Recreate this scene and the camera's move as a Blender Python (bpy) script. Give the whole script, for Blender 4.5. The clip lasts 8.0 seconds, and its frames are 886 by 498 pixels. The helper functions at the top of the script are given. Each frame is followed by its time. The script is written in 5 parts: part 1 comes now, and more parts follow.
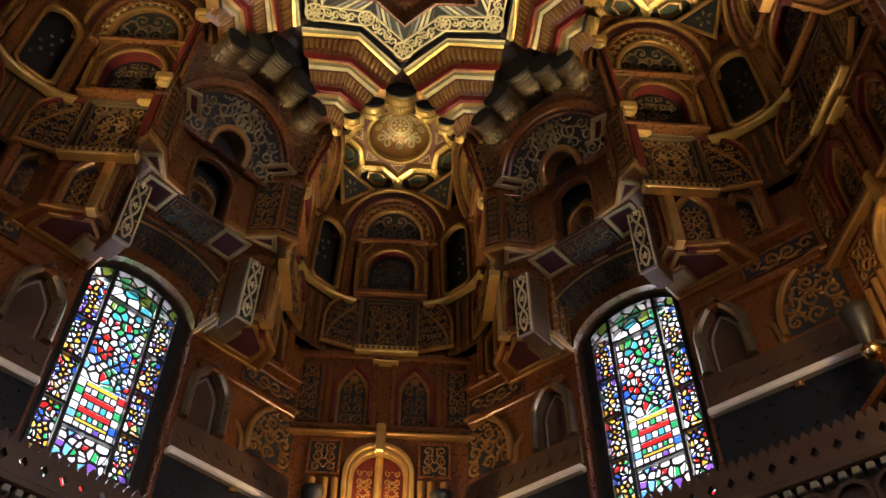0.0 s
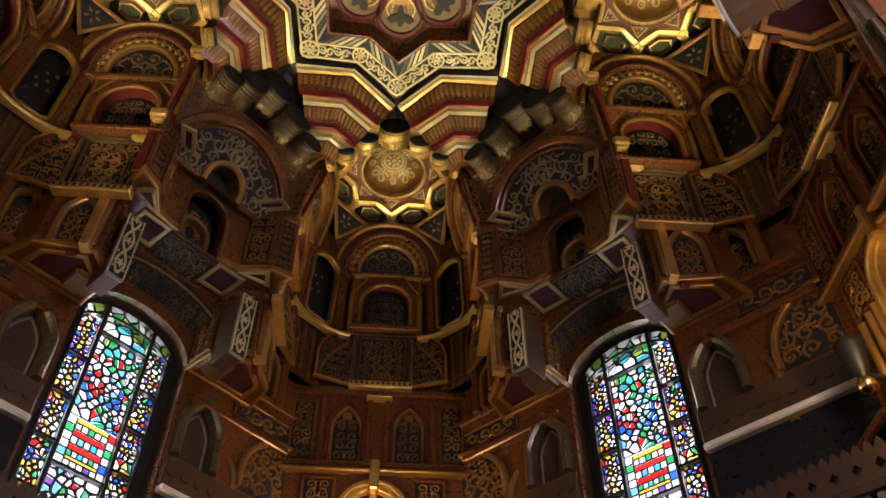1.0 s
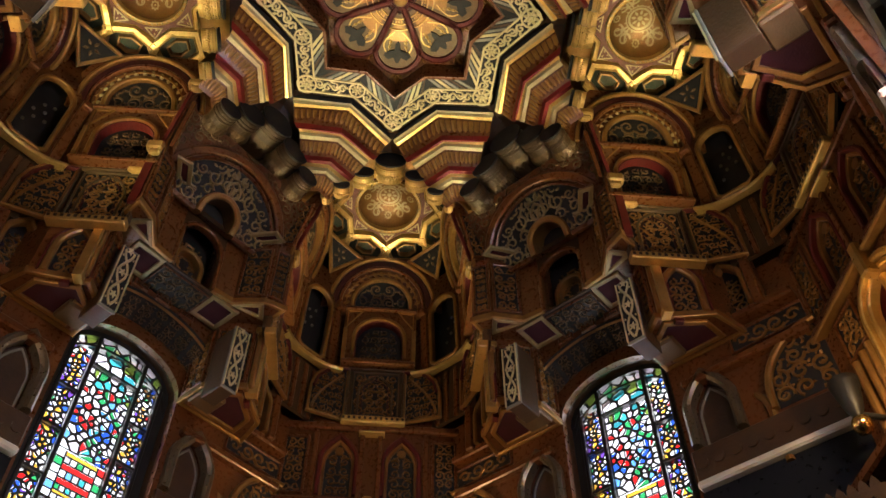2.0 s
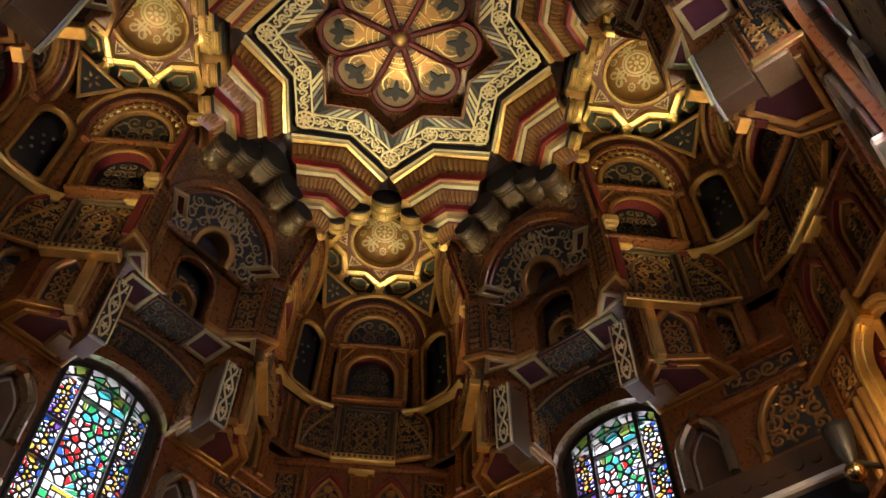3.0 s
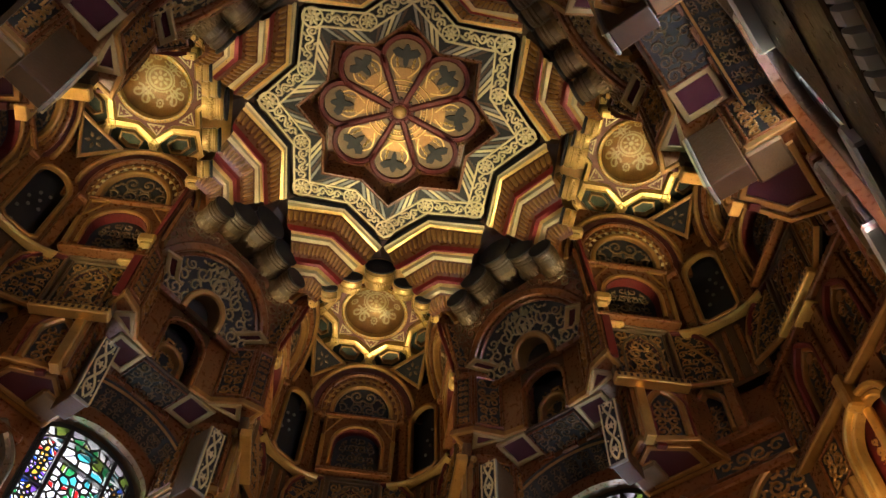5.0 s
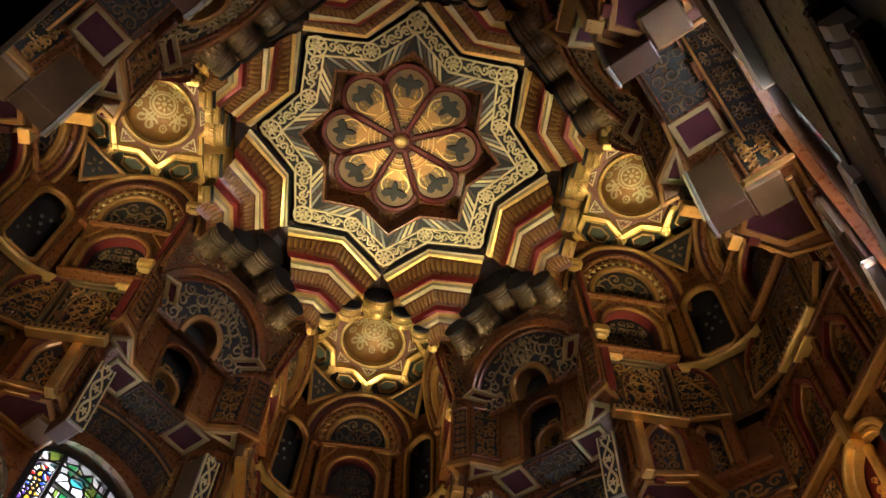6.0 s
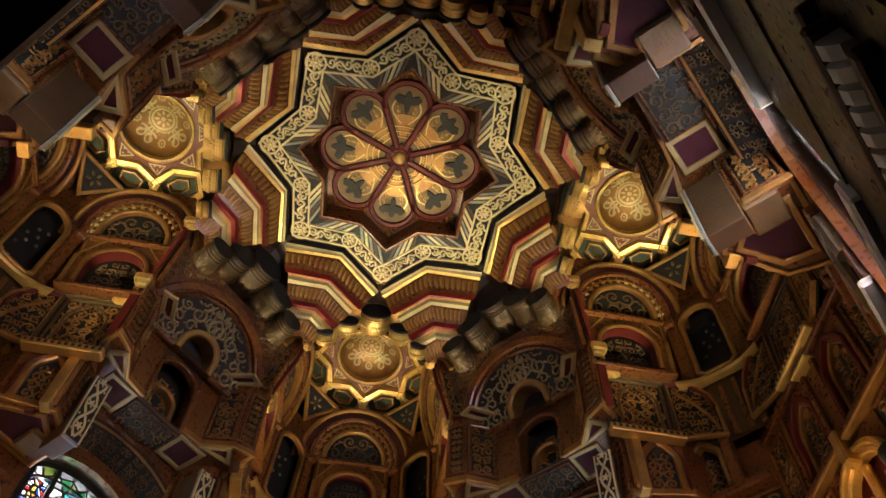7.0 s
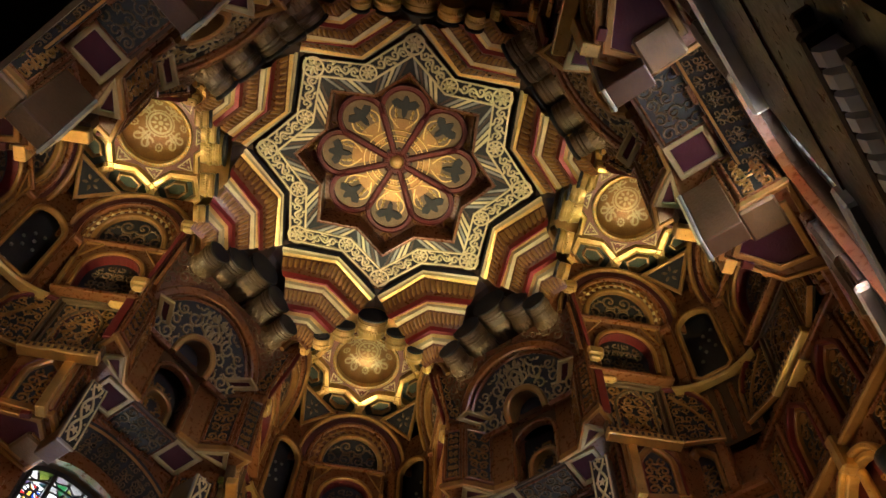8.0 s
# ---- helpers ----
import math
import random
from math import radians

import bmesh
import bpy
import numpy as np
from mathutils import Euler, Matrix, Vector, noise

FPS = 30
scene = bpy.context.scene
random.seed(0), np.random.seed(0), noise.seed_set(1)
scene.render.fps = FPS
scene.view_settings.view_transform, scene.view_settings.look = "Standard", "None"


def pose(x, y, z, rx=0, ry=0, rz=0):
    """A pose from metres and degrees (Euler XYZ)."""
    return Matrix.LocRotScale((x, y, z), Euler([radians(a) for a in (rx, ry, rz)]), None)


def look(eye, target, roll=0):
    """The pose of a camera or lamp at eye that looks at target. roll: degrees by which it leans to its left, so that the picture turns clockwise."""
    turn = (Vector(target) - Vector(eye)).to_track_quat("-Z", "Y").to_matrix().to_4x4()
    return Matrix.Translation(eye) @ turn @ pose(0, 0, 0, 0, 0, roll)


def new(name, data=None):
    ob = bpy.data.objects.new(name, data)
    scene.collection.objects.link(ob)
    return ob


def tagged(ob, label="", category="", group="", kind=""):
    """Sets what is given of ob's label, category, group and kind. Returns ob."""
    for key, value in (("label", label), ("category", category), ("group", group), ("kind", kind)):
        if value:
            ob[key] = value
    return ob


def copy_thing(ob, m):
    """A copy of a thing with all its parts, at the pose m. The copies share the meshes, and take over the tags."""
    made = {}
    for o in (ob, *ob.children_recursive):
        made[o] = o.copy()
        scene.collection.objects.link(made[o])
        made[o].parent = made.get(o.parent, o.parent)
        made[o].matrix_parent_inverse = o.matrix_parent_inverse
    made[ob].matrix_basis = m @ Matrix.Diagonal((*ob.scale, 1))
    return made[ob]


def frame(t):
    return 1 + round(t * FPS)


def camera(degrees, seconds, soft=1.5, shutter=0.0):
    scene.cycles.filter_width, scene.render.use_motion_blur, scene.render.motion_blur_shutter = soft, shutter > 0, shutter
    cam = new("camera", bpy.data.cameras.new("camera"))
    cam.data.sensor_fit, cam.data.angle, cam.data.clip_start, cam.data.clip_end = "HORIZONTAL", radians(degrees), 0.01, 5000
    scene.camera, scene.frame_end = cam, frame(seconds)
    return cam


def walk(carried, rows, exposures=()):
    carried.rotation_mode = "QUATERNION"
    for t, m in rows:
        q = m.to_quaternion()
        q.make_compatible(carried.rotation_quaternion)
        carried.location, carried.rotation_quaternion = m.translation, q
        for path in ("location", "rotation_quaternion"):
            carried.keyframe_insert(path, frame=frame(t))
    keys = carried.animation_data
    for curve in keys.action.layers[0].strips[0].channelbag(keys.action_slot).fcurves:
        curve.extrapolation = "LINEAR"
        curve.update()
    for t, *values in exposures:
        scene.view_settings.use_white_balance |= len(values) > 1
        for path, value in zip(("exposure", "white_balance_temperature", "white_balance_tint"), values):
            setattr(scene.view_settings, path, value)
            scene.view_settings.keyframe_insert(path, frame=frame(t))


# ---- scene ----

from mathutils.geometry import tessellate_polygon

cam = camera(54.0, 8.0, soft=1.55)
S, ZC = 1.1, 8.425          # metres to one star radius; height of the star ceiling
EYE = (-2.114, -2.248, 1.6)
TURNS = [
    (0.0, 135.713, -0.308, -49.08), (0.5, 136.826, -0.095, -49.127), (1.0, 138.007, 0.073, -49.261),
    (1.5, 139.101, 0.127, -49.471), (3.0, 142.776, -0.439, -51.038), (3.5, 143.979, -0.603, -51.53),
    (4.0, 145.247, -0.779, -52.042), (4.5, 146.4, -0.964, -52.519), (6.0, 149.477, -1.647, -53.774),
    (6.5, 150.14, -1.71, -53.994), (7.0, 150.571, -1.705, -54.169), (7.5, 150.761, -1.67, -54.301),
    (8.0, 150.879, -1.588, -54.369),
]
walk(cam, [(t, pose(*EYE, rx, ry, rz)) for t, rx, ry, rz in TURNS], exposures=[(0.0, 0.72), (8.0, 0.9)])

# ---- light ----
world = bpy.data.worlds.new("sky")
scene.world = world
world.use_nodes = True
wn = world.node_tree
sky = wn.nodes.new("ShaderNodeTexSky")
sky.sky_type, sky.sun_disc = "NISHITA", False
sky.sun_elevation, sky.sun_rotation = radians(35), radians(200)
sky.air_density, sky.dust_density, sky.ozone_density = 0.6, 6.0, 0.6
wn.links.new(sky.outputs[0], wn.nodes["Background"].inputs[0])
wn.nodes["Background"].inputs[1].default_value = 0.12
sun = new("sun", bpy.data.lights.new("sun", "SUN"))
sun.data.energy, sun.data.angle, sun.data.color = 0.8, radians(12), (1, 0.95, 0.88)
sun.matrix_world = pose(0, 0, 20, 55, 0, -20)

W = Matrix.Translation((0, 0, ZC)) @ Matrix.Scale(S, 4)
U0 = 1.867                  # corner niches stand this far from the middle


def dirv(a):
    return Vector((math.cos(radians(a)), math.sin(radians(a)), 0))


# uplights on the corner shelves
LAMP_POWER = 350
for a, k in ((45, 0.85), (135, 1.0), (315, 1.0)):
    lamp = new("uplight_lamp", bpy.data.lights.new("uplight_lamp", "SPOT"))
    lamp.data.energy, lamp.data.color = LAMP_POWER * k, (1.0, 0.89, 0.52)
    lamp.data.spot_size, lamp.data.spot_blend, lamp.data.shadow_soft_size = radians(50), 0.8, 0.03
    lamp.matrix_world = look(W @ (dirv(a) * 2.36 + Vector((0, 0, -3.42))), W @ (dirv(a) * 1.42))
    # light that spills from the lamp bowl
    glow = new("uplight_glow", bpy.data.lights.new("uplight_glow", "POINT"))
    glow.data.energy, glow.data.color, glow.data.shadow_soft_size = (24 if a == 45 else 11), (1.0, 0.66, 0.30), 0.04
    glow.location = W @ (dirv(a) * 2.38 + Vector((0, 0, -3.36)))
# daylight in the window openings
SKY_POWER = 67.2
for a in (0, 90, 180, 270):
    lamp = new("window_daylight", bpy.data.lights.new("window_daylight", "AREA"))
    lamp.data.energy, lamp.data.color = SKY_POWER * (4.0 if a == 270 else 0.9), (0.93, 0.97, 1.0)
    lamp.data.shape, lamp.data.size, lamp.data.size_y = "RECTANGLE", 0.86 * S, 1.95 * S
    lamp.matrix_world = look(W @ (dirv(a) * 2.60 + Vector((0, 0, -2.97))), W @ Vector((0, 0, -2.97)))


# ---- materials ----
def mat(name, build):
    m = bpy.data.materials.new(name)
    m.use_nodes = True
    nt = m.node_tree
    build(nt, nt.nodes["Principled BSDF"])
    return m


def painted(name, c1, c2, rough=0.45, metal=0.0, scale=6.0, bump=0.25, wear=None, spec=0.5):
    def build(nt, p):
        co = nt.nodes.new("ShaderNodeTexCoord")
        n1 = nt.nodes.new("ShaderNodeTexNoise")
        n1.inputs["Scale"].default_value, n1.inputs["Detail"].default_value = scale, 8
        n2 = nt.nodes.new("ShaderNodeTexNoise")
        n2.inputs["Scale"].default_value, n2.inputs["Detail"].default_value = scale * 9, 5
        ramp = nt.nodes.new("ShaderNodeValToRGB")
        ramp.color_ramp.elements[0].position, ramp.color_ramp.elements[1].position = 0.27, 0.78
        ramp.color_ramp.elements[0].color, ramp.color_ramp.elements[1].color = (*c1, 1), (*c2, 1)
        mix = nt.nodes.new("ShaderNodeMath")
        mix.operation = "MULTIPLY_ADD"
        mix.inputs[1].default_value, mix.inputs[2].default_value = 0.22, 0.065
        add = nt.nodes.new("ShaderNodeMath")
        add.operation = "MULTIPLY_ADD"
        add.inputs[1].default_value = 0.65
        for n in (n1, n2):
            nt.links.new(co.outputs["Object"], n.inputs["Vector"])
        nt.links.new(n2.outputs["Fac"], mix.inputs[0])
        nt.links.new(n1.outputs["Fac"], add.inputs[0])
        nt.links.new(mix.outputs[0], add.inputs[2])
        nt.links.new(add.outputs[0], ramp.inputs[0])
        nt.links.new(ramp.outputs[0], p.inputs["Base Color"])
        p.inputs["Metallic"].default_value = metal
        p.inputs["Specular IOR Level"].default_value = spec
        rr = nt.nodes.new("ShaderNodeMapRange")
        rr.inputs["To Min"].default_value, rr.inputs["To Max"].default_value = max(rough - 0.15, 0.05), min(rough + 0.2, 1)
        nt.links.new(n2.outputs["Fac"], rr.inputs["Value"])
        nt.links.new(rr.outputs[0], p.inputs["Roughness"])
        b = nt.nodes.new("ShaderNodeBump")
        b.inputs["Strength"].default_value, b.inputs["Distance"].default_value = bump, 0.01
        nt.links.new(n2.outputs["Fac"], b.inputs["Height"])
        nt.links.new(b.outputs[0], p.inputs["Normal"])
    return mat(name, build)


def pane_glass(name, c):
    def build(nt, p):
        out = nt.nodes["Material Output"]
        tr = nt.nodes.new("ShaderNodeBsdfTransparent")
        gl = nt.nodes.new("ShaderNodeBsdfGlossy")
        gl.inputs["Roughness"].default_value = 0.25
        info = nt.nodes.new("ShaderNodeObjectInfo")
        noi = nt.nodes.new("ShaderNodeTexNoise")
        noi.inputs["Scale"].default_value = 14
        mul = nt.nodes.new("ShaderNodeMath")
        mul.operation = "MULTIPLY_ADD"
        mul.inputs[1].default_value, mul.inputs[2].default_value = 0.5, 0.1
        nt.links.new(info.outputs["Random"], mul.inputs[0])
        mul2 = nt.nodes.new("ShaderNodeMath")
        mul2.operation = "ADD"
        nt.links.new(noi.outputs["Fac"], mul2.inputs[0])
        nt.links.new(mul.outputs[0], mul2.inputs[1])
        mc = nt.nodes.new("ShaderNodeMix")
        mc.data_type, mc.blend_type = "RGBA", "MULTIPLY"
        mc.inputs[0].default_value = 1.0
        mc.inputs[6].default_value = (*c, 1)
        nt.links.new(mul2.outputs[0], mc.inputs[7])
        nt.links.new(mc.outputs[2], tr.inputs[0])
        ms = nt.nodes.new("ShaderNodeMixShader")
        ms.inputs[0].default_value = 0.06
        nt.links.new(tr.outputs[0], ms.inputs[1])
        nt.links.new(gl.outputs[0], ms.inputs[2])
        nt.links.new(ms.outputs[0], out.inputs[0])
        nt.nodes.remove(p)
    return mat(name, build)


BROWN = painted("varnished_brown", (0.066, 0.021, 0.0055), (0.16, 0.054, 0.0135), 0.28, 0.15, 4, 0.10)
DIM = painted("tarnished_gilding", (0.055, 0.032, 0.013), (0.17, 0.10, 0.038), 0.45, 0.35, 7)
# near-black of painted grounds; also serves as shade in gaps, recesses and roll rims
DARK = painted("dark_ground_and_shade", (0.006, 0.006, 0.008), (0.022, 0.019, 0.016), 0.6, 0, 9, spec=0.25)
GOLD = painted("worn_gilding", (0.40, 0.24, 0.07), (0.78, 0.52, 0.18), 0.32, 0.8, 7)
OLDGOLD = painted("dull_gilding", (0.16, 0.078, 0.022), (0.39, 0.205, 0.060), 0.36, 0.6, 7)
CREAM = painted("cream_gilding", (0.36, 0.28, 0.13), (0.66, 0.54, 0.28), 0.42, 0.25, 7)
GREY = painted("grey_paint", (0.10, 0.095, 0.075), (0.27, 0.25, 0.20), 0.5, 0, 7)
RED = painted("red_paint", (0.045, 0.005, 0.004), (0.11, 0.011, 0.008), 0.5, 0, 8, spec=0.3)
PURPLE = painted("maroon_paint", (0.030, 0.005, 0.009), (0.060, 0.011, 0.016), 0.7, 0, 8, spec=0.2)
MARBLE = painted("dark_marble", (0.003, 0.004, 0.006), (0.012, 0.013, 0.018), 0.3, 0, 3, 0.05, spec=0.25)
STONE = painted("pale_marble", (0.42, 0.39, 0.34), (0.68, 0.64, 0.56), 0.35, 0, 3)
WOOD = painted("dark_wood", (0.022, 0.011, 0.005), (0.075, 0.037, 0.015), 0.42, 0, 6, spec=0.35)
IRON = painted("dark_metal", (0.01, 0.01, 0.01), (0.03, 0.028, 0.025), 0.45, 0.5, 8)
LEAD = painted("lead", (0.02, 0.02, 0.02), (0.05, 0.05, 0.05), 0.6, 0.4, 8)
SILVER = painted("silvered_gilding", (0.13, 0.10, 0.065), (0.34, 0.28, 0.19), 0.30, 0.85, 5, 0.10)
# gilding darkened for the rolls that piers keep out of the lamplight
SHADE_GILT = painted("shaded_gilding", (0.028, 0.015, 0.006), (0.085, 0.045, 0.016), 0.36, 0.25, 5, 0.12)
MAROON = painted("dark_maroon_paint", (0.020, 0.004, 0.004), (0.055, 0.009, 0.008), 0.5, 0, 8, spec=0.3)
GREEN = painted("dark_green_paint", (0.010, 0.014, 0.008), (0.03, 0.034, 0.018), 0.6, 0, 8, spec=0.2)
RUST = painted("red_brown_paint", (0.075, 0.018, 0.008), (0.15, 0.042, 0.016), 0.42, 0.1, 7)
FADED = painted("faded_gilding", (0.12, 0.078, 0.032), (0.42, 0.31, 0.14), 0.45, 0.3, 3)
VERMILION = painted("vermilion_paint", (0.11, 0.009, 0.007), (0.22, 0.017, 0.013), 0.45, 0, 8, spec=0.3)
BRASS = painted("brass", (0.55, 0.36, 0.12), (0.8, 0.58, 0.25), 0.18, 1.0, 6, 0.05)


def sky_glow(nt, p):
    e = nt.nodes.new("ShaderNodeEmission")
    n = nt.nodes.new("ShaderNodeTexNoise")
    n.inputs["Scale"].default_value = 0.8
    c = nt.nodes.new("ShaderNodeValToRGB")
    c.color_ramp.elements[0].color, c.color_ramp.elements[1].color = (0.72, 0.80, 0.92, 1), (1.0, 1.0, 1.0, 1)
    nt.links.new(n.outputs["Fac"], c.inputs[0])
    nt.links.new(c.outputs[0], e.inputs[0])
    e.inputs[1].default_value = 1.9
    nt.links.new(e.outputs[0], nt.nodes["Material Output"].inputs[0])
    nt.nodes.remove(p)


SKYLIGHT = mat("overcast_sky", sky_glow)
PANES = [pane_glass("glass_" + n, c) for n, c in (
    ("white", (0.95, 0.94, 0.95)), ("pale", (0.78, 0.68, 0.80)), ("blue", (0.03, 0.12, 0.75)), ("sky", (0.15, 0.4, 0.85)),
    ("red", (0.65, 0.02, 0.02)), ("green", (0.03, 0.3, 0.10)), ("olive", (0.20, 0.28, 0.05)), ("amber", (0.8, 0.42, 0.05)),
    ("violet", (0.2, 0.08, 0.5)), ("teal", (0.05, 0.35, 0.4)))]


# ---- building blocks (all in star radii, z = 0 at the star) ----
def group(name, label="", category="", grp="", kind="", at=None):
    e = new(name)
    e.empty_display_size = 0.2
    if at is not None:
        e.matrix_world = Matrix.Translation(W @ Vector(at))
    return tagged(e, label, category, grp, kind)


def part(name, bm, material, parent=None, label="", smooth=False):
    bm.transform(W)
    bmesh.ops.recalc_face_normals(bm, faces=bm.faces)
    me = bpy.data.meshes.new(name)
    bm.to_mesh(me)
    bm.free()
    me.materials.append(material)
    if smooth:
        me.shade_smooth()
    ob = new(name, me)
    if parent is not None:
        ob.parent = parent
        ob.matrix_parent_inverse = parent.matrix_basis.inverted()
    if label:
        ob["label"] = label
    return ob


def frame_at(cx, cy, ang, d=0.0, z=0.0, tilt=0.0):
    """x to the right, y up, z towards the viewer who faces the direction ang from (cx, cy)."""
    o = Vector((cx, cy, z)) + dirv(ang) * d
    r, n = dirv(ang - 90), -dirv(ang)
    m = Matrix(((r.x, 0, n.x, o.x), (r.y, 0, n.y, o.y), (0, 1, 0, o.z), (0, 0, 0, 1)))
    return m @ Matrix.Rotation(radians(tilt), 4, "X")


def wallf(ang, n=0.0, z=0.0, tilt=0.0):
    return frame_at(0, 0, ang, n, z, tilt)


def nichef(ang, rel, d=0.0, z=0.0, tilt=0.0):
    c = dirv(ang) * U0
    return frame_at(c.x, c.y, ang + rel, d, z, tilt)


def box(bm, M, x0, x1, y0, y1, z0, z1, bev=0.0):
    r = bmesh.ops.create_cube(bm, size=1)["verts"]
    bmesh.ops.scale(bm, vec=(x1 - x0, y1 - y0, z1 - z0), verts=r)
    bmesh.ops.translate(bm, vec=((x0 + x1) / 2, (y0 + y1) / 2, (z0 + z1) / 2), verts=r)
    if bev:
        es = list({e for v in r for e in v.link_edges})
        r = list({v for f in bmesh.ops.bevel(bm, geom=es, offset=bev, segments=1, affect="EDGES")["faces"] for v in f.verts} | {v for v in r if v.is_valid})
    bmesh.ops.transform(bm, matrix=M, verts=[v for v in r if v.is_valid])


def plate(bm, M, outer, holes, z0, z1):
    """A flat plate with holes, from z0 to z1."""
    loops = [[Vector((x, y, 0)) for x, y in lp] for lp in (outer, *holes)]
    flat = [v for lp in loops for v in lp]
    front = [bm.verts.new(M @ Vector((v.x, v.y, z1))) for v in flat]
    back = [bm.verts.new(M @ Vector((v.x, v.y, z0))) for v in flat]
    for t in tessellate_polygon(loops):
        if len(set(t)) == 3:
            bm.faces.new([front[k] for k in t])
            bm.faces.new([back[k] for k in reversed(t)])
    s = 0
    for lp in loops:
        k = len(lp)
        for a in range(k):
            b = (a + 1) % k
            bm.faces.new((front[s + a], front[s + b], back[s + b], back[s + a]))
        s += k


def sweep(bm, M, path, profile, closed=False, z=None):
    """A moulding: profile points (offset to the left of the path, height) swept along a flat path with mitred corners."""
    n, rings = len(path), []
    for i, p in enumerate(path):
        p = Vector(p[:2])
        a = Vector(path[i - 1][:2]) if i or closed else None
        b = Vector(path[(i + 1) % n][:2]) if i < n - 1 or closed else None
        da = (p - a).normalized() if a is not None else (b - p).normalized()
        db = (b - p).normalized() if b is not None else da
        na, nb = Vector((-da.y, da.x)), Vector((-db.y, db.x))
        m = (na + nb)
        m = m / max(m.dot(na), 0.35)
        rings.append([bm.verts.new(M @ Vector((p.x + m.x * o, p.y + m.y * o, h + (z[i] if z else 0)))) for o, h in profile])
    k = len(profile)
    for i in range(n if closed else n - 1):
        A, Bq = rings[i], rings[(i + 1) % n]
        for j in range(k):
            bm.faces.new((A[j], A[(j + 1) % k], Bq[(j + 1) % k], Bq[j]))
    if not closed:
        bm.faces.new(rings[0])
        bm.faces.new(rings[-1][::-1])


def bar(w0, w1, h0, h1, c=0.0):
    """A profile with chamfered front."""
    if not c:
        return [(w0, h0), (w0, h1), (w1, h1), (w1, h0)]
    return [(w0, h0), (w0, h1 - c), (w0 + c, h1), (w1 - c, h1), (w1, h1 - c), (w1, h0)]


def arch(cx, y0, w, spring, n=14, pointed=0.0):
    """An arch outline from the left foot over the top to the right foot; w is the half width."""
    pts = [(cx - w, y0)] if spring > y0 + 1e-6 else []
    for i in range(n + 1):
        a = math.pi - math.pi * i / n
        x, y = math.cos(a) * w, math.sin(a) * w
        if pointed:
            y = y + pointed * w * (1 - abs(x) / w) ** 1.4
        pts.append((cx + x, spring + y))
    if spring > y0 + 1e-6:
        pts.append((cx + w, y0))
    return pts


def rect(x0, x1, y0, y1):
    return [(x0, y0), (x1, y0), (x1, y1), (x0, y1)]


def loft(bm, rows):
    vs = [[bm.verts.new(p) for p in r] for r in rows]
    for a, b in zip(vs, vs[1:]):
        for i in range(len(a) - 1):
            bm.faces.new((a[i], a[i + 1], b[i + 1], b[i]))


def ribbon(bm, M, pts, widths, z, h):
    """A raised band with sloped sides along flat points."""
    prev = None
    for i, p in enumerate(pts):
        a, b = pts[max(i - 1, 0)], pts[min(i + 1, len(pts) - 1)]
        dx, dy = b[0] - a[0], b[1] - a[1]
        L = math.hypot(dx, dy) or 1
        nx, ny, w = -dy / L, dx / L, widths[i] / 2
        cur = [bm.verts.new(M @ Vector(q)) for q in (
            (p[0] + nx * w, p[1] + ny * w, z), (p[0] + nx * w * 0.5, p[1] + ny * w * 0.5, z + h),
            (p[0] - nx * w * 0.5, p[1] - ny * w * 0.5, z + h), (p[0] - nx * w, p[1] - ny * w, z))]
        if prev:
            for j in range(3):
                bm.faces.new((prev[j], prev[j + 1], cur[j + 1], cur[j]))
        prev = cur


def leaf(bm, M, x, y, a, L, z, h):
    c, s = math.cos(a), math.sin(a)
    pr = [(0, 0), (0.35, 0.26), (0.7, 0.2), (1, 0), (0.7, -0.2), (0.35, -0.26)]
    out = [bm.verts.new(M @ Vector((x + (u * c - v * s) * L, y + (u * s + v * c) * L, z))) for u, v in pr]
    top = bm.verts.new(M @ Vector((x + 0.5 * L * c, y + 0.5 * L * s, z + h)))
    for i in range(6):
        bm.faces.new((out[i], out[(i + 1) % 6], top))


